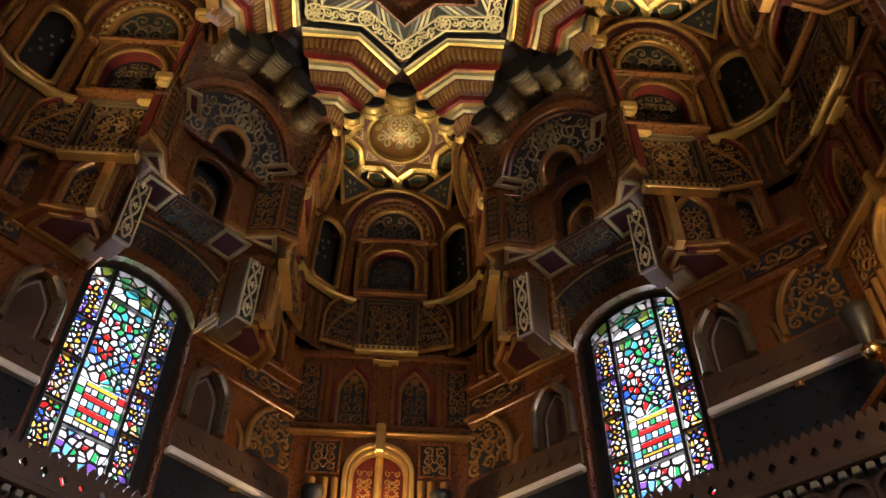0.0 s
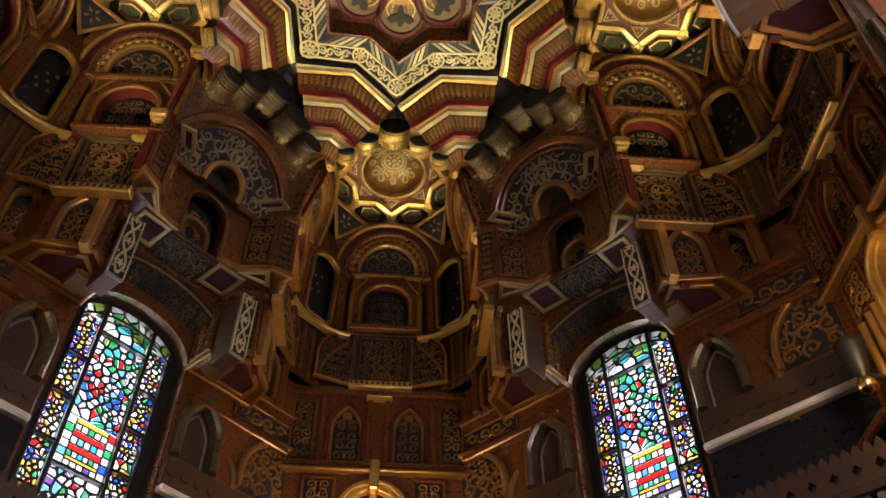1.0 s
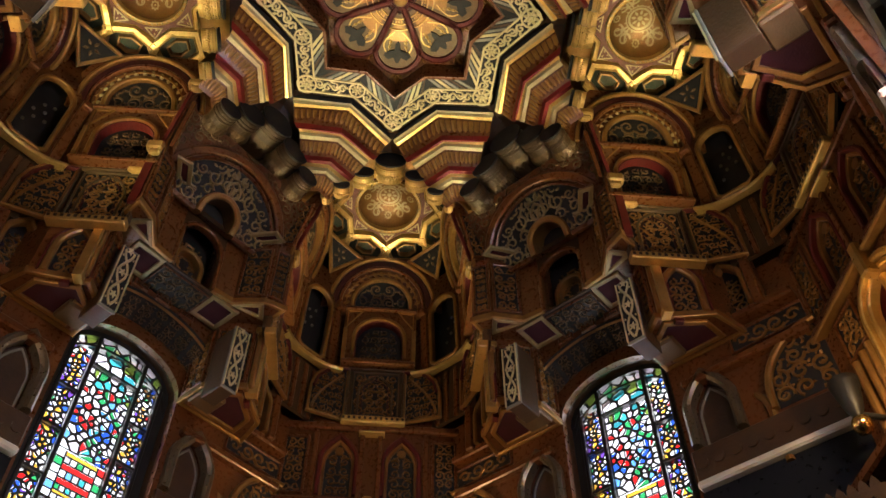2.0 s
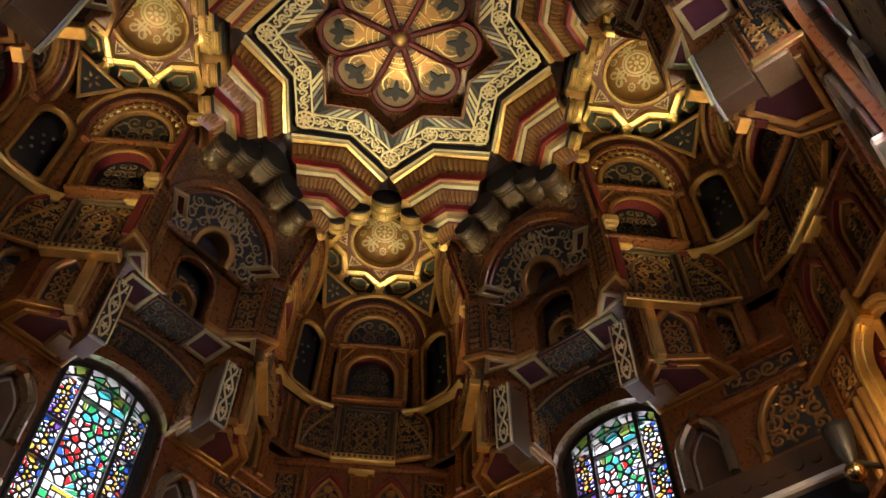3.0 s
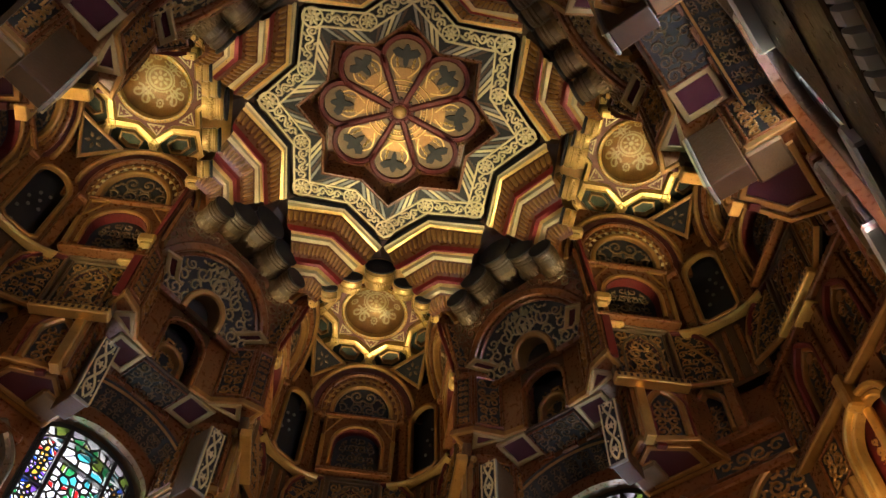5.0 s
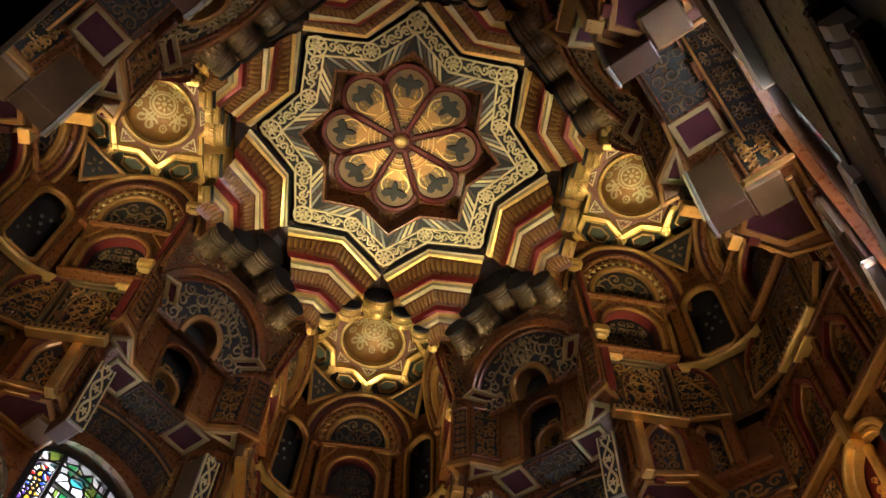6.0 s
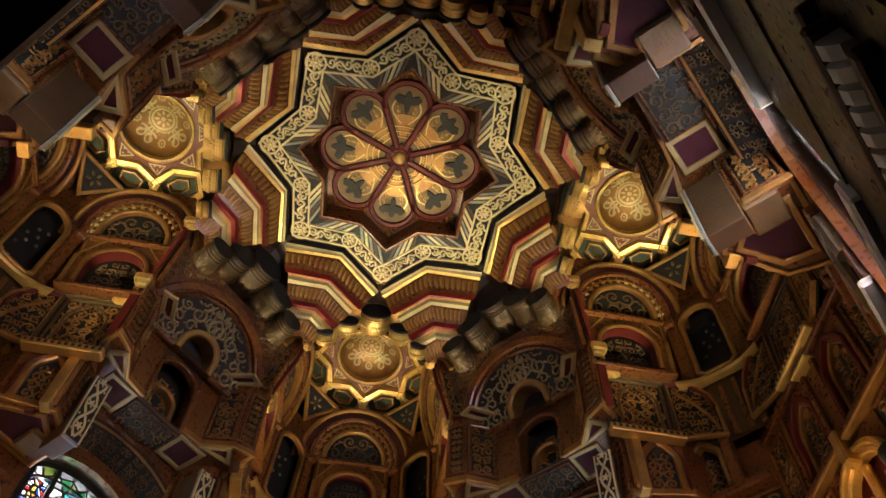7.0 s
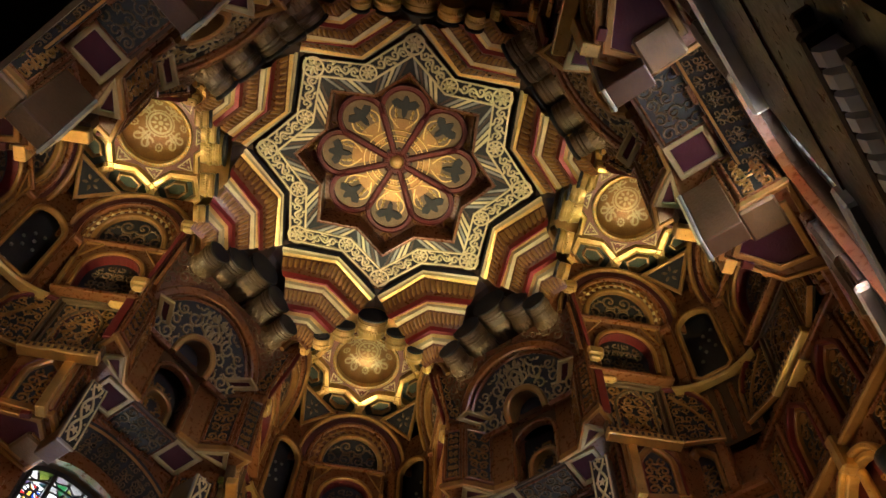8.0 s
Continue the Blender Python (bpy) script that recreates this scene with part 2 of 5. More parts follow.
def scroll(bm, M, inside, bbox, g, z, h=0.006, seed=1, fat=1.0):
    """Mirrored arabesque: curling stems with leaves, kept inside an outline."""
    rnd = random.Random(seed)
    x0, x1, y0, y1 = bbox
    xm = (x0 + x1) / 2
    rows = max(1, round((y1 - y0) / g))
    cols = max(1, round((x1 - xm) / g))
    gy, gx = (y1 - y0) / rows, (x1 - xm) / cols
    for r in range(rows):
        for c in range(cols):
            cx, cy = gx * (c + 0.5), y0 + gy * (r + 0.5)
            rad = 0.50 * min(gx, gy) * rnd.uniform(0.92, 1.08)
            hand, a0 = (1 if (r + c) % 2 else -1), rnd.uniform(0, 6.28)
            pts, ws = [], []
            for i in range(15):
                f = i / 14
                rr = rad * (1.05 - 0.85 * f)
                a = a0 + hand * f * 8.2
                pts.append((cx + rr * math.cos(a), cy + rr * math.sin(a)))
                ws.append(rad * 0.30 * fat * (1.15 - 0.5 * f))
            leaves = [(pts[i], a0 + hand * i / 14 * 8.2 + rnd.uniform(-0.6, 0.6) * hand, rad * rnd.uniform(0.5, 0.8)) for i in (0, 2, 4, 7)]
            leaves.append((pts[-1], rnd.uniform(0, 6.28), rad * 0.5))
            for sx in (1, -1):
                ok = [inside(xm + sx * p[0], p[1]) for p in pts]
                run = []
                for i, p in enumerate(pts + [None]):
                    if p is not None and ok[i]:
                        run.append(i)
                    else:
                        if len(run) > 2:
                            ribbon(bm, M, [(xm + sx * pts[k][0], pts[k][1]) for k in run], [ws[k] for k in run], z, h)
                        run = []
                for (px, py), a, L in leaves:
                    ex, ey = px + L * math.cos(a), py + L * math.sin(a)
                    if inside(xm + sx * px, py) and inside(xm + sx * ex, ey):
                        leaf(bm, M, xm + sx * px, py, a if sx > 0 else math.pi - a, L * fat, z, h)


def in_arch(cx, y0, w, spring, pad=0.01):
    def f(x, y):
        x = x - cx
        if y < y0 + pad:
            return False
        if y < spring:
            return abs(x) < w - pad
        return math.hypot(x, y - spring) < w - pad
    return f


def in_rect(x0, x1, y0, y1, pad=0.008):
    return lambda x, y: x0 + pad < x < x1 - pad and y0 + pad < y < y1 - pad


def disc(bm, M, cx, cy, r, z0, z1, n=20):
    plate(bm, M, [(cx + r * math.cos(2 * math.pi * i / n), cy + r * math.sin(2 * math.pi * i / n)) for i in range(n)], [], z0, z1)


def circle(cx, cy, r, n=24):
    return [(cx + r * math.cos(2 * math.pi * i / n), cy + r * math.sin(2 * math.pi * i / n)) for i in range(n)]


def polar(r, a, z=0.0):
    v = dirv(a) * r
    return Vector((v.x, v.y, z))


def dome(bm, c, r, up, n=28, m=8):
    rows = []
    for j in range(m + 1):
        a = math.pi / 2 * j / m
        rr, zz = max(r * math.cos(a), 0.002), up * math.sin(a)
        rows.append([Vector((c[0] + rr * math.cos(2 * math.pi * i / n), c[1] + rr * math.sin(2 * math.pi * i / n), c[2] + zz)) for i in range(n + 1)])
    loft(bm, rows)
    bmesh.ops.remove_doubles(bm, verts=bm.verts, dist=1e-5)


def cyl(bm, p, q, r0, r1=None, n=14):
    p, q = Vector(p), Vector(q)
    m = Matrix.Translation((p + q) / 2) @ (q - p).to_track_quat("Z", "Y").to_matrix().to_4x4()
    bmesh.ops.create_cone(bm, cap_ends=True, segments=n, radius1=r0, radius2=r0 if r1 is None else r1, depth=(q - p).length, matrix=m)


def turned(bm, M, prof, n=16):
    """A turned body: (radius, height) points round the y axis of M."""
    rows = [[M @ Vector((r * math.cos(2 * math.pi * i / n), y, r * math.sin(2 * math.pi * i / n))) for i in range(n + 1)] for r, y in prof]
    loft(bm, rows)
    bmesh.ops.remove_doubles(bm, verts=bm.verts, dist=1e-6)


QUARTERS = [Matrix.Rotation(radians(a), 4, "Z") for a in (90, 180, 270)]


def repeat(thing, turns=QUARTERS):
    for q in turns:
        copy_thing(thing, q @ thing.matrix_basis)


# ---- the shell of the room ----
FLOOR = -ZC / S
HALF, OUT = 2.3, 2.62
CH = 2.62                  # distance of the chamfered corners


def wall_shell(ang, name):
    w = group(name, "dark gilded wall with tall stained glass window", "wall", kind="structure")
    M = wallf(ang)
    e = CH * math.sqrt(2) - HALF
    bm = bmesh.new()
    hole = arch(0, -3.95, 0.42, -2.28, 12)
    hole = [(x, y if y < -2.28 else -2.28 + (y + 2.28) * 0.62) for x, y in hole]
    nl, nr = ([(x + c, y) for x, y in arch(0, -2.98, 0.12, -2.72, 10, 0.6)] for c in (-0.64, 0.64))
    plate(bm, M, rect(-e, e, -3.95 - 0.02, -1.86), [[(x, max(y, -3.93)) for x, y in hole], nl, nr], -HALF - 0.05, -HALF)
    part("upper_wall", bm, BROWN, w)
    bm = bmesh.new()
    plate(bm, M, rect(-2.9, 2.9, FLOOR, 0.3), [[(x * 1.0, max(y, -3.93)) for x, y in hole]], -OUT, -HALF - 0.052)
    part("masonry", bm, WOOD, w)
    bm = bmesh.new()
    plate(bm, M, rect(-e, e, FLOOR, -3.97), [], -HALF - 0.05, -HALF - 0.004)
    part("lower_wall", bm, MARBLE, w)
    return w


WALLS = [(90, "wall_north"), (0, "wall_east"), (270, "wall_south"), (180, "wall_west")]
for ang, name in WALLS:
    wall_shell(ang, name)
for ang, name in ((45, "wall_north_east"), (135, "wall_north_west"), (225, "wall_south_west"), (315, "wall_south_east")):
    bm = bmesh.new()
    # the south-west corner is open below, as a doorway
    box(bm, wallf(ang), -0.85, 0.85, -2.6 if ang == 225 else FLOOR, 0.3, -CH - 0.3, -CH - 0.11)
    tagged(part(name, bm, WOOD), "dark wooden chamfered corner wall", "wall", kind="structure")
bm = bmesh.new()
box(bm, Matrix.Identity(4), -2.9, 2.9, -2.9, 2.9, FLOOR - 0.1, FLOOR)
tagged(part("floor", bm, MARBLE), "dark polished marble floor", "floor", kind="structure")
bm = bmesh.new()
box(bm, Matrix.Identity(4), -2.9, 2.9, -2.9, 2.9, 0.3, 0.4)
tagged(part("ceiling", bm, WOOD), "dark wooden roof over gilded vaulting", "ceiling", kind="structure")


for ang in (0, 90, 180, 270):
    bm = bmesh.new()
    plate(bm, wallf(ang, 4.0), rect(-3.2, 3.2, -4.5, 3.5), [], -0.05, 0)
    tagged(part("backdrop", bm, SKYLIGHT), "bright overcast sky outside the window", "sky", kind="structure")


# ---- the star in the middle of the ceiling ----
I4 = Matrix.Identity(4)


def star(rt, ri, z=None):
    return [((rt if k % 2 == 0 else ri) * math.cos(math.pi * k / 8), (rt if k % 2 == 0 else ri) * math.sin(math.pi * k / 8)) for k in range(16)]


def rosette_mesh(bm, M, r, z):
    sweep(bm, M, circle(0, 0, r * 0.9, 20), bar(-r * 0.09, r * 0.09, z, z - 0.012), True)
    for i in range(8):
        a = math.pi * i / 4 + 0.2
        leaf(bm, M, 0.12 * r * math.cos(a), 0.12 * r * math.sin(a), a, r * 0.72, z, -0.012)
    disc(bm, M, 0, 0, r * 0.16, z, z - 0.012, 10)


st = group("ceiling_star", "gilded eight-pointed star with scrolled border and fluted flower", "ceiling ornament", at=(0, 0, 0))
C_STAR = star(1.0, 0.792)
bm = bmesh.new()
plate(bm, I4, star(1.09, 0.865), [star(0.77, 0.605)], 0.02, 0.0)
part("backing", bm, DARK, st)
for o, nm in ((0.062, "inner_edge"), (-0.062, "outer_edge")):
    bm = bmesh.new()
    sweep(bm, I4, C_STAR, bar(o - 0.007, o + 0.007, 0.0, -0.014), True)
    part(nm, bm, CREAM, st, "cream painted edge line")
bm = bmesh.new()
for k in range(16):
    a, b = Vector(C_STAR[k]), Vector(C_STAR[(k + 1) % 16])
    d = (b - a)
    L = d.length
    d.normalize()
    M = Matrix(((d.x, -d.y, 0, a.x), (d.y, d.x, 0, a.y), (0, 0, 1, 0), (0, 0, 0, 1)))
    s0, s1 = 0.085, L - 0.075
    pts = [(s0 + (s1 - s0) * i / 16, 0.026 * math.sin(i / 16 * 4 * math.pi)) for i in range(17)]
    ribbon(bm, M, pts, [0.019] * 17, 0.0, -0.008)
    for i, sg in ((2, -1), (6, 1), (10, -1), (14, 1)):
        cx, cy = s0 + (s1 - s0) * i / 16, 0.012 * sg
        sp = [(cx + 0.026 * (1 - f * 0.75) * math.cos(sg * f * 6 + 1), cy + 0.026 * (1 - f * 0.75) * math.sin(sg * f * 6 + 1)) for f in [j / 9 for j in range(10)]]
        ribbon(bm, M, sp, [0.015] * 10, 0.0, -0.008)
        leaf(bm, M, cx + 0.015, cy + 0.015 * sg, 0.8 * sg, 0.045, 0.0, -0.008)
        leaf(bm, M, cx - 0.02, cy - 0.03 * sg, 2.4 * sg, 0.036, 0.0, -0.008)
part("scrolled_border", bm, CREAM, st, "cream gilded vine scroll")
for k in range(16):
    bm = bmesh.new()
    rosette_mesh(bm, Matrix.Translation((*C_STAR[k], 0)), 0.083 if k % 2 == 0 else 0.068, 0.0)
    part("rosette", bm, CREAM, st)
# slanted inlay strips between the border and the inner star
rnd = random.Random(4)
IN_STAR = star(0.785, 0.61)
for k in range(16):
    a, b = Vector(C_STAR[k]), Vector(C_STAR[(k + 1) % 16])
    c, d = Vector(IN_STAR[k]), Vector(IN_STAR[(k + 1) % 16])
    a, b = a + (c - a) * 0.40, b + (d - b) * 0.40
    c, d = c + (a - c) * 0.12, d + (b - d) * 0.12
    n = 6
    for i in range(n):
        f0, f1 = i / n, (i + 0.62) / n
        sl = 0.22 if k % 2 == 0 else -0.22
        q = [a.lerp(b, f0), a.lerp(b, f1), c.lerp(d, min(max(f1 + sl, 0), 1)), c.lerp(d, min(max(f0 + sl, 0), 1))]
        if (q[2] - q[3]).length < 0.01:
            continue
        m = (GREY, WOOD, GREY, CREAM)[i % 4] if rnd.random() < 0.85 else CREAM
        bm = bmesh.new()
        plate(bm, I4, [tuple(v) for v in q], [], 0.0, -0.006)
        part("inlay_strip", bm, m, st)
bm = bmesh.new()
sweep(bm, I4, star(0.775, 0.61), bar(-0.014, 0.010, 0.20, -0.010, 0.005), True)
part("inner_star_moulding", bm, BROWN, st, "brown star-shaped moulding")
bm = bmesh.new()
plate(bm, I4, star(0.785, 0.62), [], 0.20, 0.19)
part("inner_star_field", bm, BROWN, st)
bm = bmesh.new()
for k in range(8):
    T = Matrix.Rotation(math.pi * k / 4, 4, "Z")
    for a, L in ((0.0, 0.10), (0.9, 0.075), (-0.9, 0.075), (2.2, 0.07), (-2.2, 0.07)):
        leaf(bm, T, 0.665, 0.0, a, L * 0.9, 0.19, -0.012)
    T = Matrix.Rotation(math.pi * (k + 0.5) / 4, 4, "Z")
    for a, L in ((0.0, 0.05), (1.5, 0.06), (-1.5, 0.06)):
        leaf(bm, T, 0.55, 0.0, a, L, 0.19, -0.012)
part("field_leaves", bm, OLDGOLD, st, "gilded leaf sprays")


def petal_outline(k, sc=1.0, r0=0.10):
    half, rc = 20.0, 0.442
    rad = 0.168
    pts = [(r0, -half + 4), (0.25, -half + 0.5), (rc * 0.9, -half - 0.5)]
    out = [(p * math.cos(radians(a)), p * math.sin(radians(a))) for p, a in pts]
    for i in range(11):
        a = -math.pi / 2 + math.pi * i / 10
        out.append((rc + rad * math.cos(a), rad * math.sin(a)))
    out += [(p * math.cos(radians(-a)), p * math.sin(radians(-a))) for p, a in reversed(pts)]
    ca, sa = math.cos(math.pi * k / 4), math.sin(math.pi * k / 4)
    cx = 0.34
    res = []
    for x, y in out:
        x, y = cx + (x - cx) * sc, y * sc
        res.append((x * ca - y * sa, x * sa + y * ca))
    return res


FZ = 0.155
for k in range(8):
    T = Matrix.Rotation(math.pi * k / 4, 4, "Z")
    bm = bmesh.new()
    sweep(bm, I4, petal_outline(k), bar(-0.030, 0.012, 0.19, FZ - 0.014, 0.008), True)
    pet = part("petal", bm, RED, st, "red rimmed petal of the ceiling flower")
    bm = bmesh.new()
    rows = [[Vector((*p, FZ + 0.02 * (1 - s))) for p in petal_outline(k, s) + [petal_outline(k, s)[0]]] for s in (0.95, 0.75, 0.5, 0.25, 0.02)]
    loft(bm, rows)
    part("dish", bm, DIM, pet, "brown gilded dish", smooth=True)
    bm = bmesh.new()
    fan = [(0.36 * math.cos(radians(a)), 0.36 * math.sin(radians(a))) for a in (-15, -9, -3, 3, 9, 15)]
    plate(bm, T, [(0.11, -0.02)] + fan + [(0.11, 0.02)], [], FZ + 0.02, FZ + 0.006)
    part("fan", bm, OLDGOLD, pet, "gilded fan")
    bm = bmesh.new()
    for r in (0.17, 0.215, 0.26):
        ribbon(bm, T, [(r * math.cos(a), r * math.sin(a)) for a in [radians(-17 + 34 * i / 8) for i in range(9)]], [0.014] * 9, FZ + 0.012, -0.014)
    for i in range(5):
        a = radians(-14 + 7 * i)
        leaf(bm, T, 0.175 * math.cos(a), 0.175 * math.sin(a), a, 0.04, FZ + 0.012, -0.014)
    for sg in (1, -1):
        for f in (0.3, 0.34, 0.38, 0.42):
            leaf(bm, T, f, sg * 0.05 + sg * (f - 0.3) * 0.15, sg * 0.15, 0.075, FZ + 0.02, -0.02)
        ribbon(bm, T, [(0.28 + 0.2 * j / 6, sg * (0.028 + 0.085 * math.sin(j / 6 * 2.6))) for j in range(7)], [0.02] * 7, FZ + 0.02, -0.016)
    part("petal_ornament", bm, GOLD, pet)
    bm = bmesh.new()
    body = [(0.36, 0.0), (0.39, 0.018), (0.435, 0.024), (0.45, 0.085), (0.485, 0.11), (0.52, 0.075), (0.50, 0.03), (0.54, 0.014), (0.55, 0.0)]
    plate(bm, T, body + [(x, -y) for x, y in reversed(body[1:-1])], [], FZ + 0.012, FZ - 0.002)
    part("painted_shape", bm, DARK, pet, "dark painted plain shape")
    bm = bmesh.new()
    a = Matrix.Rotation(math.pi * (k + 0.5) / 4, 4, "Z")
    box(bm, a, 0.03, 0.42, -0.018, 0.018, FZ - 0.018, 0.19, 0.006)
    part("spoke", bm, RED, st, "red spoke")
    # raised dark disc stands for the darkness of a small hole near the hub
    bm = bmesh.new()
    disc(bm, T, 0.108, 0, 0.015, FZ, FZ - 0.016, 8)
    part("stud", bm, IRON, st)
bm = bmesh.new()
plate(bm, I4, circle(0, 0, 0.09, 24), [], 0.19, FZ - 0.014)
part("hub", bm, RED, st)
bm = bmesh.new()
dome(bm, (0, 0, FZ - 0.012), 0.056, -0.05, 20, 6)
part("boss", bm, GOLD, st, "polished gilded boss", smooth=True)

# ---- stepped mouldings round the star: one bay between each two points ----
ROWS_BAY = [
    (1.145, 0.0, 0.885, 0.0), (1.150, 0.4, 0.905, -0.045), (1.165, 0.8, 0.918, -0.055), (1.165, 1.5, 0.922, -0.085), (1.185, 2.5, 0.945, -0.090),
    (1.225, 5.2, 1.045, -0.215), (1.228, 6.6, 1.058, -0.262), (1.222, 7.6, 1.078, -0.262), (1.236, 8.4, 1.090, -0.272),
    (1.240, 8.8, 1.095, -0.300), (1.265, 9.6, 1.122, -0.312), (1.335, 12.3, 1.225, -0.400), (1.345, 13.0, 1.240, -0.437),
    (1.365, 13.8, 1.275, -0.437), (1.390, 14.3, 1.300, -0.450), (1.400, 14.7, 1.312, -0.478), (1.420, 15.6, 1.335, -0.486), (1.50, 18.5, 1.45, -0.58)]


def bay_row(mid, row):
    r, a, rc, z = row
    ang = 22.5 - a
    return [polar(r, mid - ang, z), polar(rc, mid, z), polar(r, mid + ang, z)]


def acanthus(bm, lo, hi, n):
    """A run of carved leaves on the sloping frieze between two rows."""
    for j in range(2):
        for i in range(n):
            f0, f1 = (i + 0.08) / n, (i + 0.92) / n
            a, b = lo[j].lerp(lo[j + 1], f0), lo[j].lerp(lo[j + 1], f1)
            c, d = hi[j].lerp(hi[j + 1], f1), hi[j].lerp(hi[j + 1], f0)
            a, d, b, c = a.lerp(d, 0.12), d.lerp(a, 0.1), b.lerp(c, 0.12), c.lerp(b, 0.1)
            nrm = (b - a).cross(d - a).normalized()
            if nrm.z > 0:
                nrm = -nrm
            m = (a + b + c + d) / 4 + nrm * 0.010
            top = (c + d) / 2 + nrm * 0.03
            v = [bm.verts.new(p) for p in (a, b, b.lerp(c, 0.7), c.lerp(d, 0.5).lerp(a.lerp(b, 0.5), 0.08), a.lerp(d, 0.7), m, a.lerp(b, 0.5) + nrm * 0.004)]
            for t in ((0, 6, 5), (6, 1, 5), (1, 2, 5), (2, 3, 5), (3, 4, 5), (4, 0, 5)):
                bm.faces.new([v[q] for q in t])


def star_bay(mid):
    g = group("stepped_moulding", "stepped gilded moulding with carved leaf friezes and red lines", "moulding", "mouldings round the star", at=polar(1.1, mid, -0.2))
    R = [bay_row(mid, r) for r in ROWS_BAY]
    # first strip is coloured near-black for the shade behind the star edge
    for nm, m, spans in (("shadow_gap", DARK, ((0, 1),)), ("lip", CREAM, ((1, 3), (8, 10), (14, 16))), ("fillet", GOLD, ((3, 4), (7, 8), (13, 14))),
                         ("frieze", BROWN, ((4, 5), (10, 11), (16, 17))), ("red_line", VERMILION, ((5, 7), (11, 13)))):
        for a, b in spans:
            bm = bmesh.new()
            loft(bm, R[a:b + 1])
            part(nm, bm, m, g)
    for a, b, n in ((4, 5, 9), (10, 11, 8), (16, 17, 5)):
        bm = bmesh.new()
        acanthus(bm, R[a], R[b], n)
        part("carved_leaves", bm, OLDGOLD, g)
    return g


for k in range(8):
    star_bay(22.5 + 45 * k)


def roll_cluster(mid, corner):
    g = group("roll_cluster", "cluster of ringed gilded rolls under the star point" if corner else "cluster of ringed carved rolls, coloured as if in shade, under the star point",
              "moulding", "roll clusters", at=polar(1.2, mid, -0.3))
    # near end, far end, sideways, height, radius
    if corner:
        spec = [(1.31, 1.46, 0.0, -0.15, 0.120)] + [(a, b, sg * v, z, r) for a, b, v, z, r in ((1.32, 1.42, 0.218, -0.33, 0.086), (1.34, 1.42, 0.378, -0.50, 0.062)) for sg in (1, -1)]
    else:
        spec = [(1.30, 1.60, 0.0, -0.29, 0.142)] + [(a, b, sg * v, z, r) for a, b, v, z, r in ((1.31, 1.62, 0.225, -0.440, 0.116), (1.32, 1.60, 0.395, -0.587, 0.090)) for sg in (1, -1)]
    d, l = dirv(mid), dirv(mid + 90)
    rows = [[polar(1.12, mid - 4, 0.0), polar(1.11, mid, 0.0), polar(1.12, mid + 4, 0.0)]]
    for n, x, z in ((1.26, 0.30, -0.16), (1.42, 0.46, -0.34), (1.60, 0.56, -0.46)):
        rows.append([d * n + l * sg * x + Vector((0, 0, z if sg else z + 0.10)) for sg in (1, 0, -1)])
    bm = bmesh.new()
    loft(bm, rows if not corner else rows[:2])
    part("backing", bm, WOOD, g)
    for a, b, v, z, rad in spec:
        up = Vector((0, 0, z))
        p, q = d * a + l * v + up, d * b + l * v + up + Vector((0, 0, -0.02))
        M = Matrix.Translation(p) @ (q - p).to_track_quat("Y", "Z").to_matrix().to_4x4()
        L = (q - p).length
        bm = bmesh.new()
        turned(bm, M, [(0.001, -0.005), (rad * 0.90, -0.005), (rad * 0.97, 0.006), (rad, 0.02), (rad, L - 0.03), (rad * 0.95, L), (0.001, L)], 24)
        # corner rolls take lit gold, wall-side rolls and leaves a copy darkened for shade
        roll = part("roll", bm, GOLD if corner else SHADE_GILT, g, smooth=False)
        for f in (0.12, 0.22):
            bm = bmesh.new()
            turned(bm, M, [(rad, f * L - 0.010), (rad * 1.05, f * L - 0.006), (rad * 1.05, f * L + 0.006), (rad, f * L + 0.010)], 24)
            part("ring", bm, SHADE_GILT if not corner else GOLD, roll)
        # near-black rim carries the shade between moulding and roll end
        bm = bmesh.new()
        turned(bm, M, [(0.001, -0.03), (rad * 1.05, -0.03), (rad * 1.07, -0.018), (rad * 0.92, -0.006)], 24)
        part("rim", bm, DARK, roll, "rim coloured dark for the shaded gap")
        # carved leaf sprays on the underside of the roll
        bm = bmesh.new()
        for i in range(7):
            th = radians(200 + 140 * i / 6)
            c = M @ Vector((rad * math.cos(th), 0.40 * L, rad * math.sin(th)))
            ey = M.to_3x3() @ Vector((0, 1, 0))
            ez = M.to_3x3() @ Vector((math.cos(th), 0, math.sin(th)))
            ex = ey.cross(ez)
            T = Matrix(((ex.x, ey.x, ez.x, c.x), (ex.y, ey.y, ez.y, c.y), (ex.z, ey.z, ez.z, c.z), (0, 0, 0, 1)))
            for aa in (0.9, 1.57, 2.24):
                leaf(bm, T, 0, 0, aa, 0.36 * L, 0.002, 0.010)
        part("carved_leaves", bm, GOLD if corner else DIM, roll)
    return g


for k in range(8):
    roll_cluster(45 * k, k % 2 == 1)


# ---- corner niches with domes ----
def framed(bm_frame, M, x0, x1, y0, y1, z, w=0.018, h=0.02):
    sweep(bm_frame, M, rect(x0, x1, y0, y1), bar(0.0, w, z - 0.01, z + h, 0.006), True)


